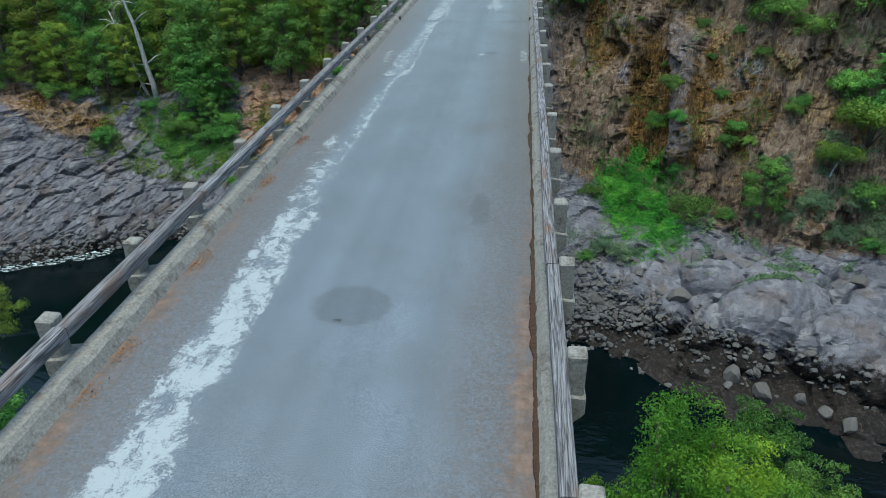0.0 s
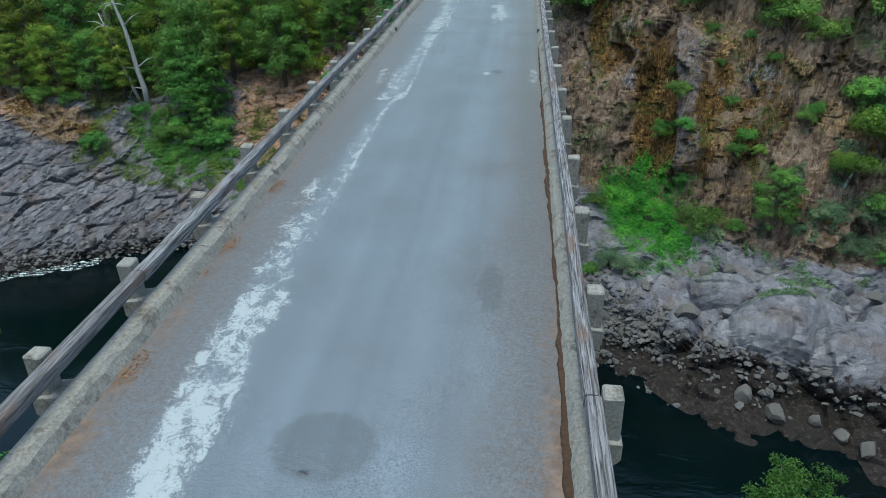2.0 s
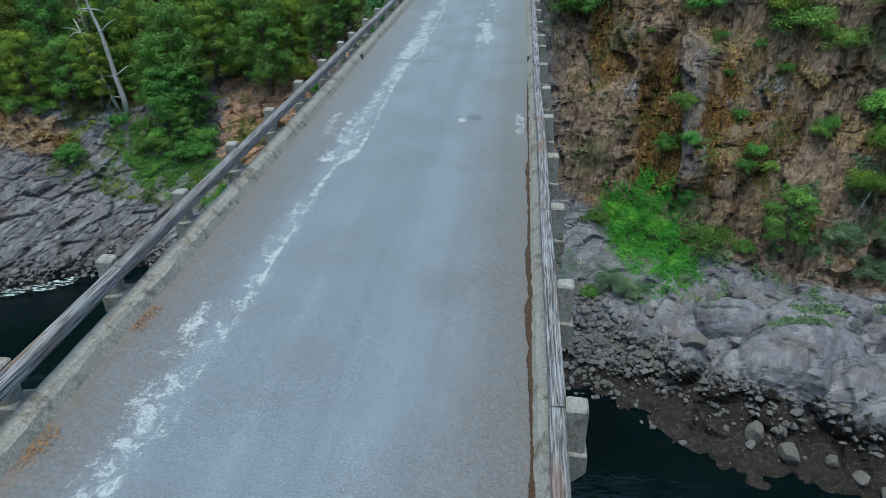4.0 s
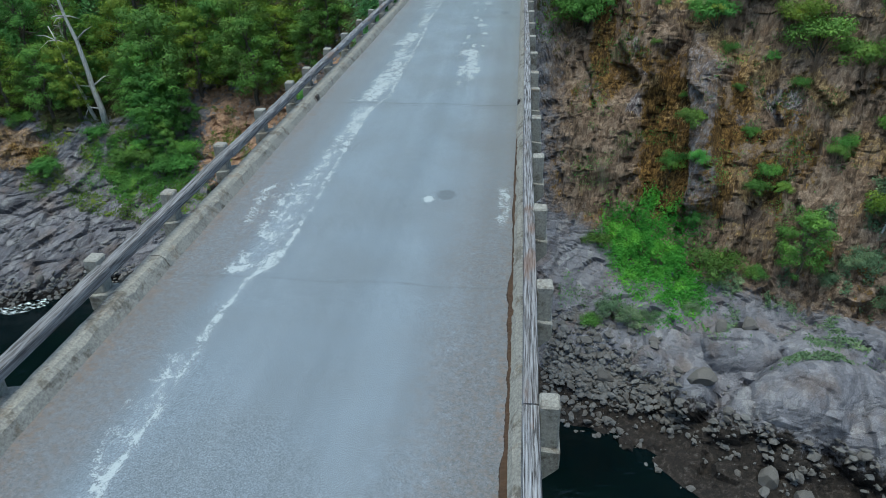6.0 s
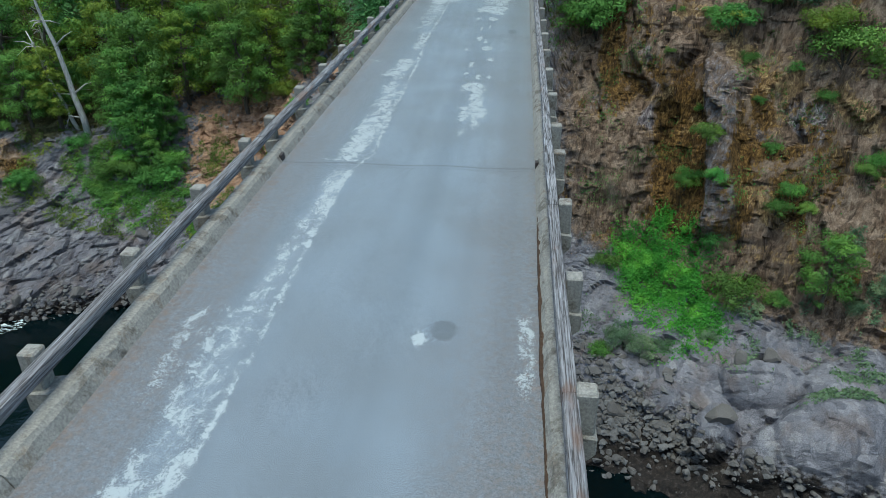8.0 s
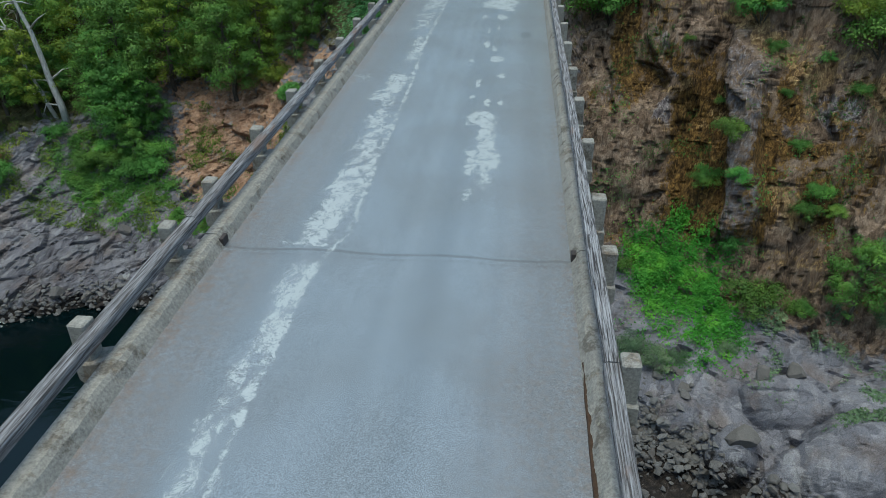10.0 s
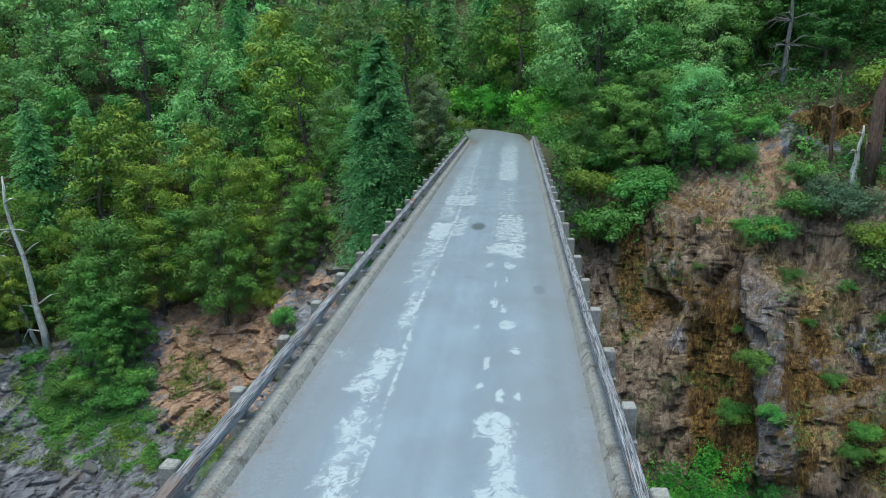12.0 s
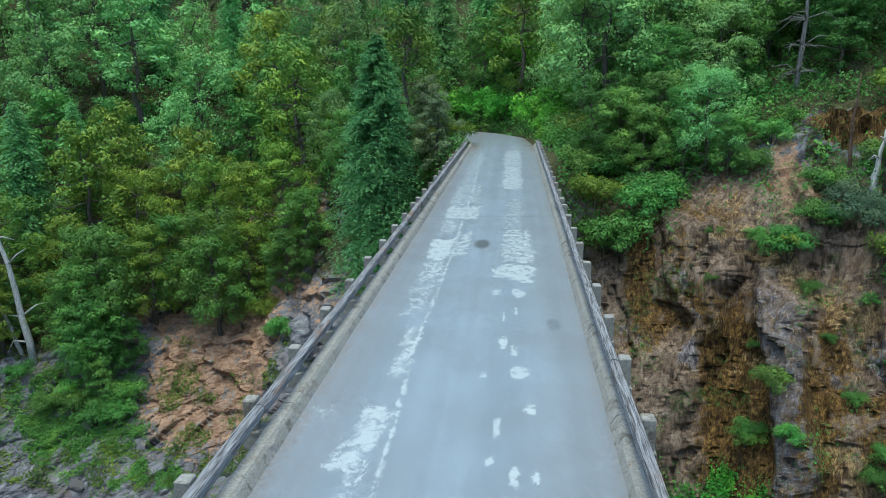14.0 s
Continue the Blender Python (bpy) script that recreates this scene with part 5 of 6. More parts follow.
plant([(OAKS[0], -66.5, 89.0, 0.7), (OAKS[1], -62.0, 90.0, 0.75), (OAKS[2], -71.0, 87.5, 0.8), (OAKS[3], -57.0, 91.0, 0.75), (OAKS[0], -54.0, 92.0, 0.8), (OAKS[2], -44.2, 91.6, 0.75), (MAPLES[1], -42.6, 90.2, 0.6), (SHRUBS[1], -45.4, 89.6, 1.3), (SHRUBS[0], -40.4, 89.2, 1.5), (OAKS[1], -30.0, 99.8, 0.8), (OAKS[3], -32.6, 97.0, 0.95), (OAKS[2], -43.6, 92.0, 0.95), (OAKS[0], -40.6, 98.5, 1.0), (OAKS[2], -25.4, 98.4, 0.75), (OAKS[3], -46.5, 97.0, 1.0), (SHRUBS[0], -26.0, 94.6, 0.8), (SHRUBS[0], -42.8, 88.8, 1.7), (SHRUBS[1], -47.5, 88.8, 1.2)], 6)
plant([(SHRUBS[0], 3.4, 99.5, 1.3), (SHRUBS[3], 4.6, 97.0, 1.5), (SHRUBS[5], 2.6, 104.5, 1.7), (SHRUBS[5], 0.8, 110.5, 2.0), (SHRUBS[5], -2.4, 114.5, 2.0), (SHRUBS[5], -5.6, 118.0, 2.2), (SHRUBS[5], -10.0, 120.5, 2.2), (SHRUBS[5], -14.5, 121.0, 2.0), (SHRUBS[5], 3.2, 114.5, 2.2), (SHRUBS[5], -1.0, 119.0, 2.4), (MAPLES[0], 5.2, 101.5, 1.1), (MAPLES[0], 9.0, 107.0, 1.3), (OAKS[2], 13.0, 98.5, 0.9), (SHRUBS[3], -7.4, 96.5, 1.4), (SHRUBS[1], -9.8, 101.0, 1.6), (SHRUBS[5], 2.6, 97.6, 1.2), (SHRUBS[0], 4.4, 93.6, 1.6), (SHRUBS[5], 5.8, 103.0, 1.9), (SHRUBS[5], 3.0, 108.0, 2.2), (SHRUBS[0], 7.4, 95.6, 1.9), (MAPLES[1], 9.6, 97.0, 0.8), (SHRUBS[3], 31.3, 66.9, 1.3), (SHRUBS[1], 34.1, 66.0, 1.6), (SHRUBS[2], 36.7, 64.0, 1.5)], 5)
# dark trees on the slope above the brow
plant([(OAKS[3], 17.5, 97.0, 0.95), (OAKS[2], 22.0, 99.5, 1.0), (OAKS[3], 25.5, 101.0, 1.0), (OAKS[2], 19.0, 103.0, 1.1), (FIRS[1], 28.5, 99.0, 1.1), (OAKS[2], 23.0, 107.0, 1.1), (FIRS[1], 21.0, 111.0, 1.3), (OAKS[3], 29.0, 108.0, 1.1), (OAKS[2], 16.0, 108.0, 1.1), (OAKS[3], 33.0, 103.0, 1.1), (OAKS[2], 26.5, 94.5, 0.7)], 24)
# the eastern cliff: its foot, its ledges and the brow above it
plant([(SHRUBS[1], 19.2, 69.2, 1.65), (OAKS[2], 25.4, 67.5, 0.66), (SHRUBS[1], 15.2, 75.6, 0.9), (SHRUBS[0], 17.4, 72.0, 0.9), (SHRUBS[1], 16.2, 74.5, 1.0), (SHRUBS[1], 21.7, 71.4, 0.9), (SHRUBS[0], 23.8, 71.1, 0.7), (SHRUBS[1], 22.6, 71.6, 0.8), (SHRUBS[1], 28.2, 71.8, 0.9),
       (SHRUBS[0], 22.3, 68.3, 0.9), (SHRUBS[1], 8.9, 74.7, 1.0), (SHRUBS[1], 8.1, 66.1, 0.8), (SHRUBS[2], 11.3, 65.4, 0.9), (SHRUBS[2], 9.6, 67.0, 1.0), (SHRUBS[2], 13.2, 66.2, 0.7), (SHRUBS[2], 29.8, 66.3, 1.0), (SHRUBS[2], 32.5, 64.8, 1.2), (SHRUBS[2], 27.8, 66.6, 0.8), (SHRUBS[2], 16.8, 66.6, 0.6), (SHRUBS[0], 34.4, 62.5, 1.0)], 21)
plant([(SHRUBS[1], 13.7, 82.0, 0.5), (SHRUBS[1], 19.3, 78.2, 0.65), (SHRUBS[1], 13.1, 79.9, 0.4), (SHRUBS[1], 16.2, 78.5, 0.45), (SHRUBS[1], 21.2, 73.8, 0.55), (SHRUBS[1], 15.4, 75.5, 0.8), (SHRUBS[0], 16.8, 72.6, 0.8), (SHRUBS[0], 22.8, 76.8, 0.7), (SHRUBS[1], 24.6, 74.5, 0.7), (SHRUBS[1], 20.3, 76.4, 0.45),
       (SHRUBS[1], 25.7, 75.2, 1.9), (SHRUBS[3], 24.2, 76.6, 1.3), (SHRUBS[1], 28.7, 73.8, 1.5), (SHRUBS[0], 31.9, 71.1, 1.5), (SHRUBS[1], 32.9, 73.0, 2.2), (SHRUBS[1], 33.8, 69.2, 1.4), (SHRUBS[1], 29.6, 77.5, 2.4), (SHRUBS[1], 31.6, 75.2, 1.5), (SHRUBS[1], 27.4, 79.0, 1.6), (SHRUBS[0], 16.6, 81.0, 0.8), (SHRUBS[1], 27.6, 70.9, 0.7)], 22)
plant([(SHRUBS[0], 7.3, 84.9, 2.2), (SHRUBS[0], 8.9, 85.4, 2.0), (OAKS[2], 9.3, 88.6, 0.66), (OAKS[3], 5.6, 91.0, 0.62), (SHRUBS[1], 6.0, 86.0, 1.8), (SHRUBS[1], 10.4, 86.4, 1.6), (OAKS[3], 12.6, 88.6, 0.62), (SHRUBS[3], 5.4, 87.4, 1.4), (SHRUBS[1], 4.4, 89.5, 1.5), (SHRUBS[1], 9.1, 87.4, 1.3), (SHRUBS[0], 11.3, 86.6, 1.1), (SHRUBS[1], 6.6, 90.5, 1.6), (MAPLES[0], 14.1, 88.2, 0.72), (MAPLES[1], 15.6, 86.6, 0.48), (OAKS[2], 11.0, 90.5, 0.8), (OAKS[2], 7.6, 91.0, 0.75),
       (SHRUBS[1], 17.2, 86.0, 1.2), (SHRUBS[0], 19.4, 88.5, 1.3), (SHRUBS[0], 18.1, 79.2, 1.5), (SHRUBS[0], 19.6, 79.8, 1.2), (SHRUBS[1], 20.8, 79.6, 0.9), (SHRUBS[2], 22.5, 79.4, 1.35), (SHRUBS[2], 23.9, 78.8, 1.2), (SHRUBS[1], 21.1, 82.5, 1.2), (SHRUBS[2], 22.4, 81.3, 1.3), (SHRUBS[1], 25.6, 82.8, 1.4), (SHRUBS[1], 16.6, 89.6, 1.4), (SHRUBS[0], 21.4, 90.4, 1.1), (SHRUBS[1], 28.6, 83.8, 1.8), (SHRUBS[3], 29.5, 87.5, 1.8)], 23)
stand(SHRUBS[4], 18.0, 78.8, None, 0.8, 0.4, -1.9)


def scatter(count, seed, area, gap, kinds, taken, lo=0.8, hi=1.15):
    rr = random.Random(seed)
    for _ in range(count * 12):
        if count <= 0:
            break
        x, y = rr.uniform(area[0], area[1]), rr.uniform(area[2], area[3])
        off = y - float(shore(x))
        w = float(smooth(-6, 14, np.float64(x)))
        if off < 27 * (1 - w) + 42 * w or road_gap(np.array([x]), np.array([y]))[0] < 5.5:
            continue
        if x > 17 and y < 95:
            continue
        if ((x + 33) / 7.0) ** 2 + ((y - 94.5) / 7.0) ** 2 < 1 or any((x - a) ** 2 + (y - b) ** 2 < gap * gap for a, b in taken):
            continue
        taken.append((x, y))
        stand(rr.choices([k for k, _ in kinds], [q for _, q in kinds])[0], x, y, far_ground(x, y), rr.uniform(lo, hi), rr.uniform(0, 6.28))
        count -= 1


taken = [(o.location.x, o.location.y) for o in scene.objects if o.get("category") == "tree" and o.location.length > 1]
scatter(40, 7, (-95, 0, 92, 120), 5.4, [(OAKS_FAR[0], 8), (OAKS_FAR[1], 4), (MAPLES_FAR[0], 2), (MAPLES_FAR[1], 2), (FIRS[1], 2)], taken, 0.9, 1.4)
scatter(30, 17, (-95, 0, 116, 144), 6.2, [(OAKS_FAR[0], 2), (MAPLES_FAR[0], 6), (MAPLES_FAR[2], 3), (FIRS[1], 2)], taken, 1.0, 1.5)
scatter(42, 8, (0, 75, 82, 142), 5.2, [(OAKS_FAR[1], 4), (MAPLES_FAR[0], 4), (MAPLES_FAR[1], 2), (MAPLES_FAR[2], 3), (FIRS[1], 1)], taken, 0.95, 1.45)
scatter(74, 9, (-115, 90, 140, 205), 6.2, [(FAR_TREES[0], 2), (FAR_TREES[1], 7), (FAR_TREES[2], 1), (FIRS[2], 1)], taken, 0.9, 1.4)
for ob, x, y, top, h, sc in ((TALLS[0], 1.95, 5.2, 1.0, 17.5, 1.0), (TALLS[1], 9.3, 19.9, -11.2, 23, 1.0), (TALLS[1], 9.9, 16.9, -11.0, 23, 0.9), (OAKS[0], -29.6, 30.0, -13.3, 11, 0.45), (MAPLES[1], -23.4, 21.0, -14.2, 9, 0.8), (OAKS[3], -31.0, 27.0, -17.0, 12, 0.9)):
    stand(ob, x, y, top - h * sc, sc, 0.7 * x, 0.0)
used(OAKS + MAPLES + OAKS_FAR + MAPLES_FAR + FIRS + SHRUBS + GREYS + FAR_TREES + TALLS)


# ---- dead trees ----
def dead_tree(name, x, y, h, lean, r, mat, label, seed, branches=9, z=None):
    rr = random.Random(seed)
    pts = [Vector((lean[0] * t * h + rr.uniform(-1, 1) * 0.018 * h, lean[1] * t * h, -0.4 + (h + 0.4) * t)) for t in np.linspace(0, 1, 8)]
    ob = new(name)
    V, F = tube(pts, [r * (1 - 0.8 * i / 7) for i in range(8)], 8)
    part("trunk", mesh_from("trunk", V, F, mat, True), None, ob)
    for i in range(branches):
        t = rr.uniform(0.15, 0.95)
        k = int(t * 7)
        p = pts[k]
        ang = rr.uniform(0, 6.28)
        L = h * rr.uniform(0.06, 0.2)
        d = Vector((math.cos(ang), math.sin(ang) * 0.6, rr.uniform(-0.45, 0.5)))
        q = p + d * L * 0.5 + Vector((0, 0, 0.1 * L))
        e = p + d * L + Vector((rr.uniform(-1, 1), rr.uniform(-1, 1), rr.uniform(-1.2, 0.6))) * L * 0.3
        V, F = tube([p, q, e], [r * 0.3, r * 0.18, 0.012], 5)
        part("branch", mesh_from("branch", V, F, mat, True), None, ob)
    ob.location = (x, y, on_ground(x, y).z if z is None else z)
    return tagged(ob, label, "dead tree")


dead_tree("dead_tree", -50.7, 92.0, 19.0, (-0.13, 0.0), 0.42, DEADWOOD, "bleached bare trunk leaning out of the bank", 3, 9)
dead_tree("dead_tree", -52.0, 92.2, 11.5, (-0.30, 0.0), 0.26, DEADWOOD, "thin bleached dead trunk with broken branches", 4, 12)
dead_tree("dead_tree", 22.5, 93.2, 15.0, (0.02, 0.0), 0.24, GREYWOOD, "grey dead conifer with many drooping bare branches", 5, 60)
dead_tree("dead_tree", 23.4, 83.8, 7.0, (0.01, 0.0), 0.17, RED_BARK, "thin brown bare trunk on the slope", 6, 3)
dead_tree("dead_tree", 24.0, 81.1, 4.2, (0.10, 0.0), 0.30, DEADWOOD, "broken white dead stump with bare limbs", 8, 6)
dead_tree("dead_tree", 24.9, 80.4, 22.0, (0.06, 0.02), 0.55, RED_BARK, "tall red-brown conifer trunk at the slope's edge", 9, 6)
dead_tree("dead_tree", -71.5, 130.3, 15.0, (-0.02, 0.0), 0.5, GREYWOOD, "dark grey dead trunk among the trees", 10, 10)
dead_tree("dead_tree", -57.0, 109.0, 10.0, (0.10, 0.0), 0.24, GREYWOOD, "grey dead tree with curved bare branches", 11, 26)
dead_tree("dead_tree", -60.0, 101.5, 9.0, (-0.04, 0.0), 0.30, DEADWOOD, "pale dead trunk with drooping bare branches", 13, 22)
dead_tree("dead_tree", 30.9, 67.3, 2.2, (0.2, -0.3), 0.16, DEADWOOD, "bleached fallen branch on the slope", 12, 8)


# ---- ground cover ----
def carpet(name, box, rule, count, size, height, mat, label, category, seed, flat=0.35):
    """Leaves and stalks over a stretch of the bank. rule(P) gives how thick they grow."""
    rs = np.random.RandomState(seed)
    A, B, C = SHEET[:-1, :-1], SHEET[:-1, 1:], SHEET[1:, :-1]
    area = np.linalg.norm(np.cross(B - A, C - A), axis=-1)
    P = A.reshape(-1, 3)
    inside = (P[:, 0] > box[0]) & (P[:, 0] < box[1]) & (P[:, 1] > box[2]) & (P[:, 1] < box[3])
    idx = np.nonzero(inside)[0]
    w = area.reshape(-1)[idx] * np.clip(rule(P[idx]), 0, None)
    pick = rs.choice(idx, count, p=w / w.sum())
    u, v = rs.uniform(0, 1, (count, 1)), rs.uniform(0, 1, (count, 1))
    a, b, c = A.reshape(-1, 3)[pick], B.reshape(-1, 3)[pick], C.reshape(-1, 3)[pick]
    p = a + (b - a) * u + (c - a) * v
    tall = height * np.clip(0.55 + 0.9 * fbm(p, 2.2, 3, seed), 0.1, 1.6)
    p[:, 2] += tall * rs.uniform(0.05, 1, count)
    D = rs.normal(0, flat, (count, 3)) + np.array((0, -0.4, 0.7))
    ob = new(name, quads_mesh(name, leaf_quads(p, D, size, rs), mat))
    return tagged(ob, label, category, kind="stuff")


def patches(size, seed, lo=0.0, hi=0.5):
    return lambda P: smooth(lo, hi, fbm(P, size, 3, seed))


def hill_cover(P):
    w = smooth(-6, 14, P[:, 0])
    off = P[:, 1] - shore(P[:, 0]) + 3.0 * fbm(P, 4, 2, 23)
    strip = (1 - np.maximum(*bare_strip(P[:, 0], P[:, 1]))) ** 3
    bare = np.exp(-(((P[:, 0] + 33.0) / 7) ** 2 + ((P[:, 1] - 96.0) / 7.5) ** 2)) * 1.3
    return smooth(26 * (1 - w) + 33 * w, 34 * (1 - w) + 39 * w, off) * strip * (1 - np.clip(bare, 0, 1)) * smooth(4.6, 6, road_gap(P[:, 0], P[:, 1])) * (0.25 + smooth(-0.4, 0.5, fbm(P, 5, 3, 19))) * (1 - 0.5 * smooth(130, 195, P[:, 1]))


carpet("undergrowth", (-100, 80, 85, 195), hill_cover, 100000, 0.19, 1.2, LEAF_DARK, "dark green undergrowth on the forest slope", "undergrowth", 301)
carpet("undergrowth", (-60, 45, 85, 150), lambda P: hill_cover(P) * patches(6, 45)(P), 60000, 0.15, 1.5, LEAF_BRIGHT, "bright green brambles and ferns on the slope", "undergrowth", 302)
def verge(P):
    """Bushes crowding the road's bend and the bridge's end."""
    g = road_gap(P[:, 0], P[:, 1])
    return smooth(3.25, 3.8, g) * (1 - smooth(11, 17, g)) * smooth(90, 93, P[:, 1]) * (0.35 + smooth(-0.5, 0.4, fbm(P, 3, 3, 29)))


carpet("undergrowth", (-22, 16, 89, 134), verge, 90000, 0.12, 2.7, LEAF_BRIGHT, "bright green bushes crowding the road's bend", "undergrowth", 311)
carpet("undergrowth", (2, 48, 78, 112), lambda P: (1 - np.maximum(*bare_strip(P[:, 0], P[:, 1]))) ** 3 * smooth(-1.5, 1.0, P[:, 2] + 3.5 + 4.5 * (1 - smooth(10.0, 11.5, P[:, 0]))) * (0.1 + smooth(-0.4, 0.3, fbm(P, 3, 3, 31))), 50000, 0.12, 1.7, LEAF_DARK, "dense green bushes on the slope above the cliff", "undergrowth", 313)
carpet("vine_patch", (8.5, 19, 64, 78), lambda P: np.exp(-(((P[:, 0] - 13.7 - 0.9 * fbm(P, 2.0, 3, 57)) / 3.5) ** 4 + ((P[:, 2] + 26.0 - 1.0 * fbm(P, 2.0, 3, 58)) / 2.9) ** 4)) * (0.3 + patches(1.3, 59, -0.4, 0.4)(P)), 34000, 0.105, 0.8, LEAF_VINE, "bright green vines covering the foot of the cliff", "vines", 303)
carpet("grass_patch", (-52, -36, 80, 93), lambda P: np.exp(-(((P[:, 0] + 45) / 5.0) ** 4 + ((P[:, 1] - 88.0) / 3.2) ** 4)) * (0.06 + patches(1.5, 46, 0.05, 0.5)(P)), 20000, 0.11, 0.55, LEAF_BRIGHT, "green grass and weeds on the river bank", "grass", 304)
carpet("grass_patch", (-58, -24, 82, 96), lambda P: patches(2.0, 47)(P), 20000, 0.11, 0.5, LEAF_OAK, "green weeds between stones on the bank", "grass", 305)
carpet("weeds", (5, 36, 58, 69), lambda P: patches(1.8, 48, 0.05, 0.6)(P) * smooth(-29.5, -27.5, P[:, 2]), 10000, 0.12, 0.55, LEAF_GREY, "grey-green weeds among the stones", "weeds", 306)
carpet("cliff_plants", (5, 45, 68, 92), lambda P: patches(2.4, 49, 0.52, 0.75)(P) * (1 - bare_strip(P[:, 0], P[:, 1])[1]), 9000, 0.075, 0.35, LEAF_DARK, "ferns and small plants growing on the cliff", "plants", 307)
carpet("cliff_plants", (5, 45, 68, 92), lambda P: patches(3.0, 50, 0.50, 0.75)(P) * (1 - bare_strip(P[:, 0], P[:, 1])[1]), 6000, 0.075, 0.35, LEAF_BRIGHT, "bright green plants on cliff ledges", "plants", 308)
carpet("grass_patch", (-54, -27, 80, 92), lambda P: np.exp(-(((P[:, 0] + 41) / 9.0) ** 4 + ((P[:, 1] - 86.3 - 0.16 * (P[:, 0] + 41) * -1) / 2.9) ** 4)) * (0.02 + patches(1.6, 53, 0.1, 0.55)(P)), 20000, 0.10, 0.5, LEAF_BRIGHT, "green grass tufts below the bare earth", "grass", 312)
carpet("dry_grass", (5, 45, 70, 92), lambda P: patches(2.6, 51, 0.1, 0.6)(P), 5000, 0.05, 0.2, STRAW, "dry straw-coloured grass on cliff ledges", "grass", 309)
carpet("dry_grass", (-66, -26, 84, 100), lambda P: patches(2.6, 52, 0.2, 0.6)(P), 4000, 0.06, 0.25, STRAW, "dry grass on the upper bank", "grass", 310)


# ---- stones ----
def stone_mesh(seed, rough=0.22, fine=2):
    bm = bmesh.new()
    bmesh.ops.create_icosphere(bm, subdivisions=fine, radius=1.0)
    rs = random.Random(seed)
    cuts = [(Vector((rs.uniform(-1, 1), rs.uniform(-1, 1), rs.uniform(-1, 1))).normalized(), rs.uniform(0.45, 0.8)) for _ in range(11)]
    for v in bm.verts:
        for d, q in cuts:
            o = v.co.dot(d) - q
            if o > 0:
                v.co -= d * o
        v.co *= 1 + rough * 0.3 * noise.noise(v.co * 2.3 + Vector((seed, 0, 0)))
    me = bpy.data.meshes.new("boulder")
    bm.to_mesh(me)
    bm.free()
    me.materials.append(STONE)
    return me


STONES = [stone_mesh(k) for k in range(6)]
PEBBLES = [stone_mesh(k + 20, 0.22, 1) for k in range(6)]


def boulder(x, y, sx, sy, sz, k, label):
    ob = new("boulder", STONES[k % 6])
    g = on_ground(x, y)
    ob.location = (x, y, max(g.z, WATER - 0.3) + sz * 0.25)
    ob.scale = (sx, sy, sz)
    ob.rotation_euler = (0.3 * k, 0.2 * k, 1.1 * k)
    return tagged(ob, label, "boulder", "boulders on the banks")


for k, (x, y, q) in enumerate(((16.1, 58.5, 1.3), (32.1, 58.3, 1.2), (27.3, 49.0, 1.0), (28.7, 47.3, 1.0), (20.2, 52.2, 1.2), (22.6, 50.6, 1.3), (9.2, 61.6, 1.2), (10.5, 67.2, 1.1), (18.6, 63.4, 0.9), (21.0, 63.6, 1.0), (26.0, 50.6, 0.9))):
    boulder(x, y, q, q * 0.85, q * 0.7, k, "rounded grey boulder on the rocky bank")
for k, (x, y, q) in enumerate(((-44.0, 77.5, 1.3), (-46.5, 76.4, 1.0), (-52.0, 74.0, 0.8), (-56.0, 72.0, 0.8), (-41.5, 83.0, 1.0))):
    boulder(x, y, q, q * 0.8, q * 0.65, k + 2, "angular dark grey boulder by the water")


def rubble(name, box, rule, count, lo, hi, label, seed):
    """Loose broken stones, joined."""
    rs = np.random.RandomState(seed)
    P = SHEET_FLAT
    inside = np.nonzero((P[:, 0] > box[0]) & (P[:, 0] < box[1]) & (P[:, 1] > box[2]) & (P[:, 1] < box[3]))[0]
    w = np.clip(rule(P[inside]), 0, None)
    pick = rs.choice(inside, count, p=w / w.sum())
    shapes = [(np.array([v.co for v in m.vertices]), [tuple(p.vertices) for p in m.polygons]) for m in PEBBLES]
    V, F = [], []
    for i in pick:
        r = lo + (hi - lo) * rs.rand() ** 2.5
        sv, sf = shapes[rs.randint(6)]
        m = np.array(Euler((rs.uniform(-0.5, 0.5), rs.uniform(-0.5, 0.5), rs.uniform(0, 6.28))).to_matrix())
        v = (sv * rs.uniform(0.7, 1.2, 3) * np.array((1.1, 0.85, 0.6)) * r) @ m.T + P[i] + np.array((rs.uniform(-0.4, 0.4), rs.uniform(-0.4, 0.4), 0.15 * r))
        o = len(V)
        V += v.tolist()
        F += [tuple(o + q for q in f) for f in sf]
    tagged(new(name, mesh_from(name, V, F, STONE)), label, "rubble", kind="stuff")


rubble("rubble", (4, 38, 42, 68), lambda P: (0.05 + smooth(-35.2, -34.0, P[:, 2])) * (0.15 + patches(1.6, 54, 0.0, 0.5)(P) + smooth(17, 12, P[:, 0])) * (1 - smooth(-32.4, -30.8, P[:, 2])) + 0.5 * smooth(15, 9, P[:, 0]) * (1 - smooth(-31, -29, P[:, 2])), 3000, 0.08, 0.62, "loose grey stones along the river's edge", 401)
rubble("rubble", (-66, -30, 66, 92), lambda P: smooth(-36.6, -35.6, P[:, 2]) * (1 - smooth(-34.6, -33.2, P[:, 2])), 1300, 0.10, 0.5, "broken dark stones along the shore", 402)


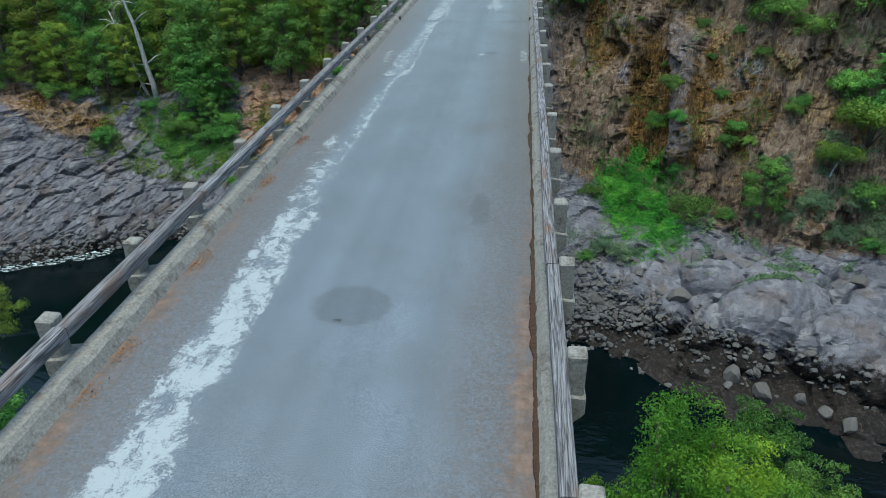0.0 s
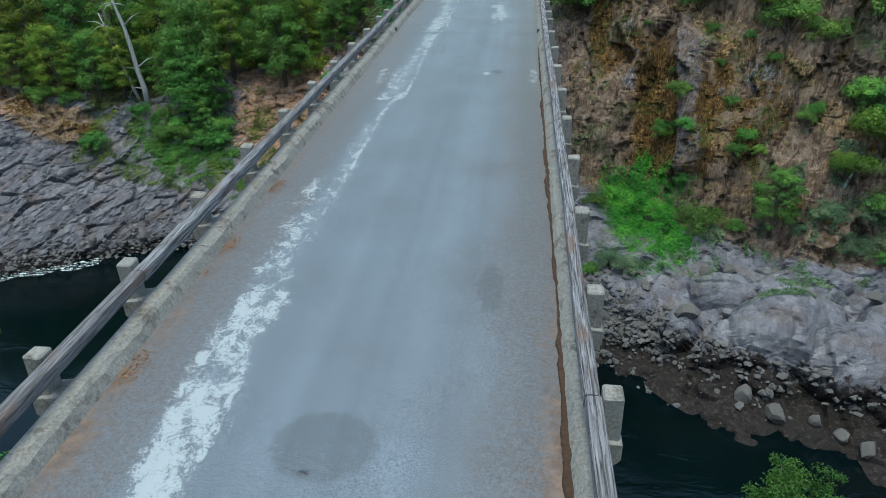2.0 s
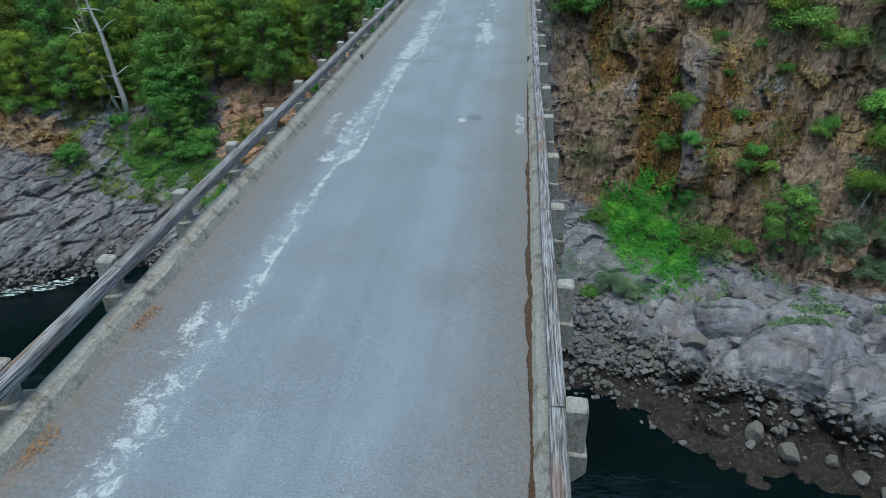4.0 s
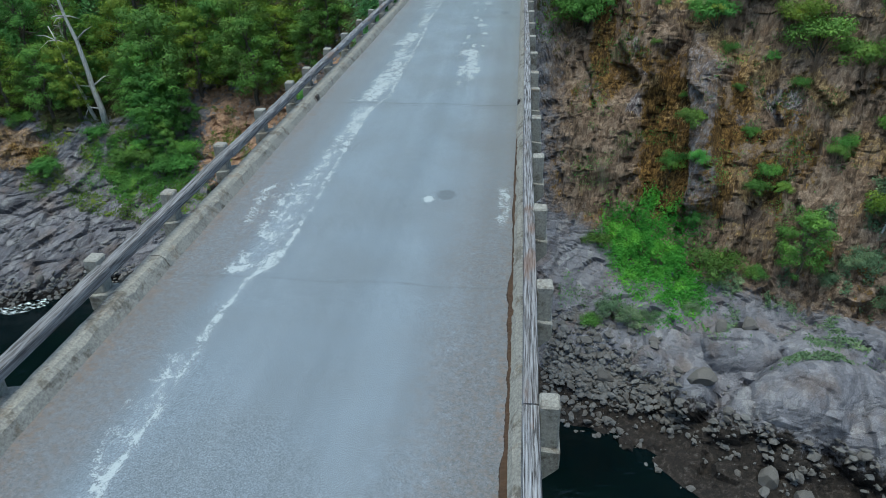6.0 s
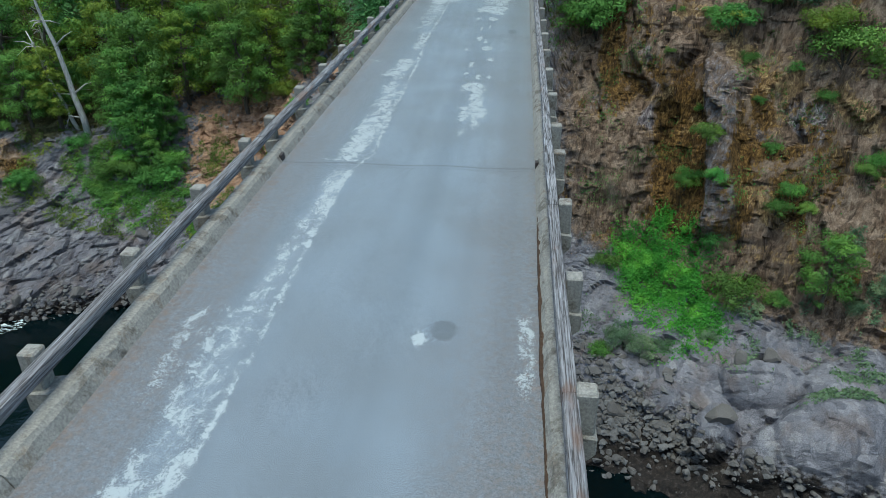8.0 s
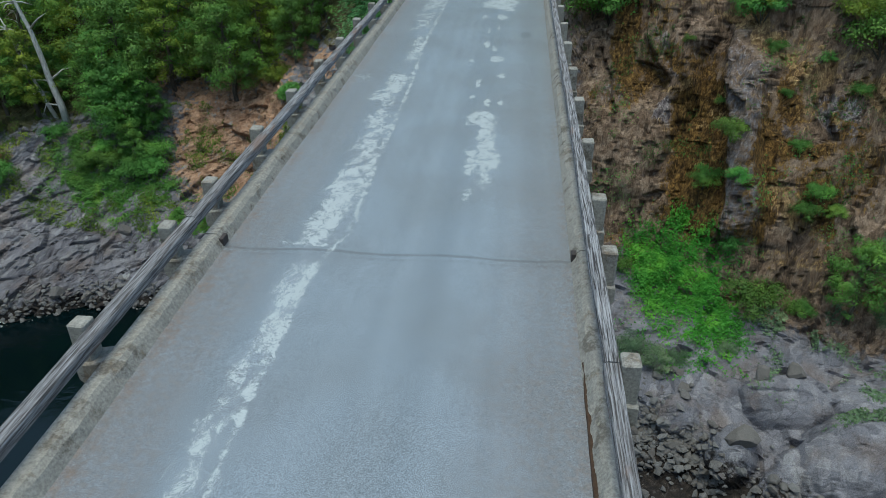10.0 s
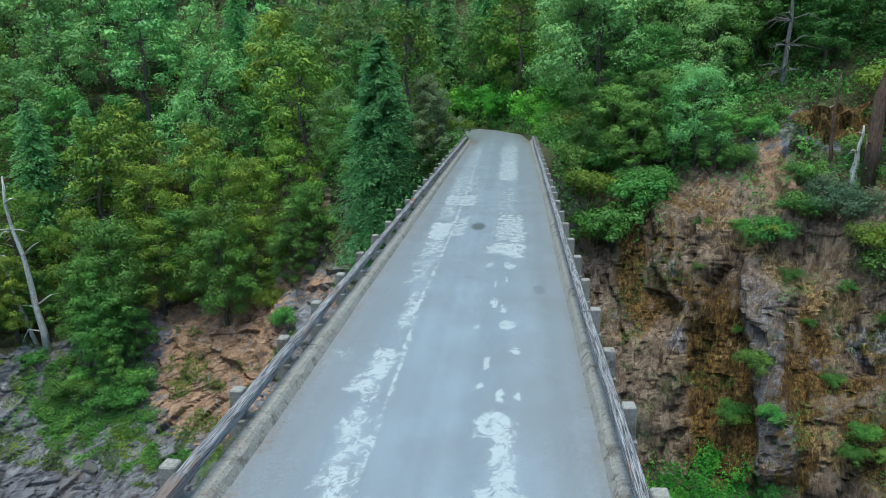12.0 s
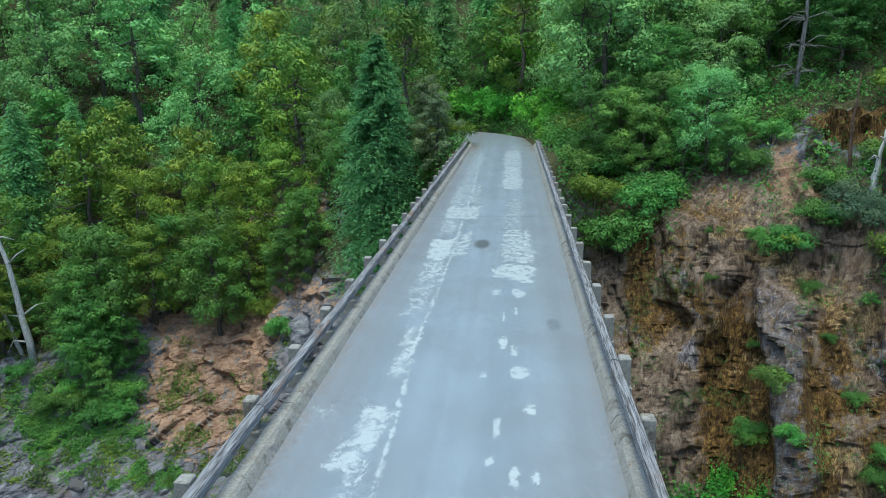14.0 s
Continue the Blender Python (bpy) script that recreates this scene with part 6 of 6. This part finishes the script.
# ---- small things on the bridge ----
part("joint_plate", box_bm(KERB_L - 0.05, KERB_L + 0.022, 31.42, 31.62, 0.02, 0.17, 0.008), RUST, bridge, "dark iron plate over the kerb joint")
part("joint_plate", box_bm(KERB_R - 0.022, KERB_R + 0.05, 31.44, 31.58, 0.02, 0.17, 0.008), RUST, bridge, "rusted iron plate over the kerb joint")
rr = random.Random(31)


def mould_strip(y0, y1):
    """A ragged bead of mould and moss lying in the gutter."""
    k = int((y1 - y0) / 0.035)
    V, F = [], []
    for i in range(k + 1):
        y = y0 + (y1 - y0) * i / k
        p = np.array([[y * 3.1, 0.5, 0.5]])
        w = 0.060 + 0.05 * float(value_noise(p * 0.4, 3)[0]) + 0.030 * float(value_noise(p * 1.3, 4)[0]) + 0.008 * float(value_noise(p * 5.1, 5)[0]) + rr.uniform(-0.005, 0.005)
        w *= float(smooth(y1 + 1, y1 - 9, y)) * 0.75 + 0.25
        V += [(KERB_R + 0.035, y, 0.055), (KERB_R - 0.25 * w, y, 0.040 + rr.uniform(0, 0.012)), (KERB_R - 0.8 * w, y, 0.028 + rr.uniform(0, 0.01)), (KERB_R - w, y, 0.0)]
    for i in range(k):
        for j in range(3):
            F.append((i * 4 + j, (i + 1) * 4 + j, (i + 1) * 4 + j + 1, i * 4 + j + 1))
    return mesh_from("leaf_mould", V, F, MOULD)


tagged(new("leaf_mould", mould_strip(2.0, 29.0)), "dark brown leaf mould and moss along the kerb", "leaf litter", kind="stuff")
litter = []
for i in range(5200):
    y = 3.0 + 13.0 * rr.random()
    if math.sin(y * 2.1) + 0.6 * math.sin(y * 5.3 + 1) < 0.35 + 0.9 * rr.random():
        continue
    litter.append((KERB_L + 0.05 + abs(rr.gauss(0, 0.13)), y, 0.016 + 0.015 * rr.random()))
C = np.array(litter)
tagged(new("leaf_litter", quads_mesh("leaf_litter", leaf_quads(C, np.tile((0.0, 0.0, 1.6), (len(C), 1)), 0.016, np.random.RandomState(10)), LITTER)), "dry orange leaf litter along the kerb", "leaf litter", kind="stuff")
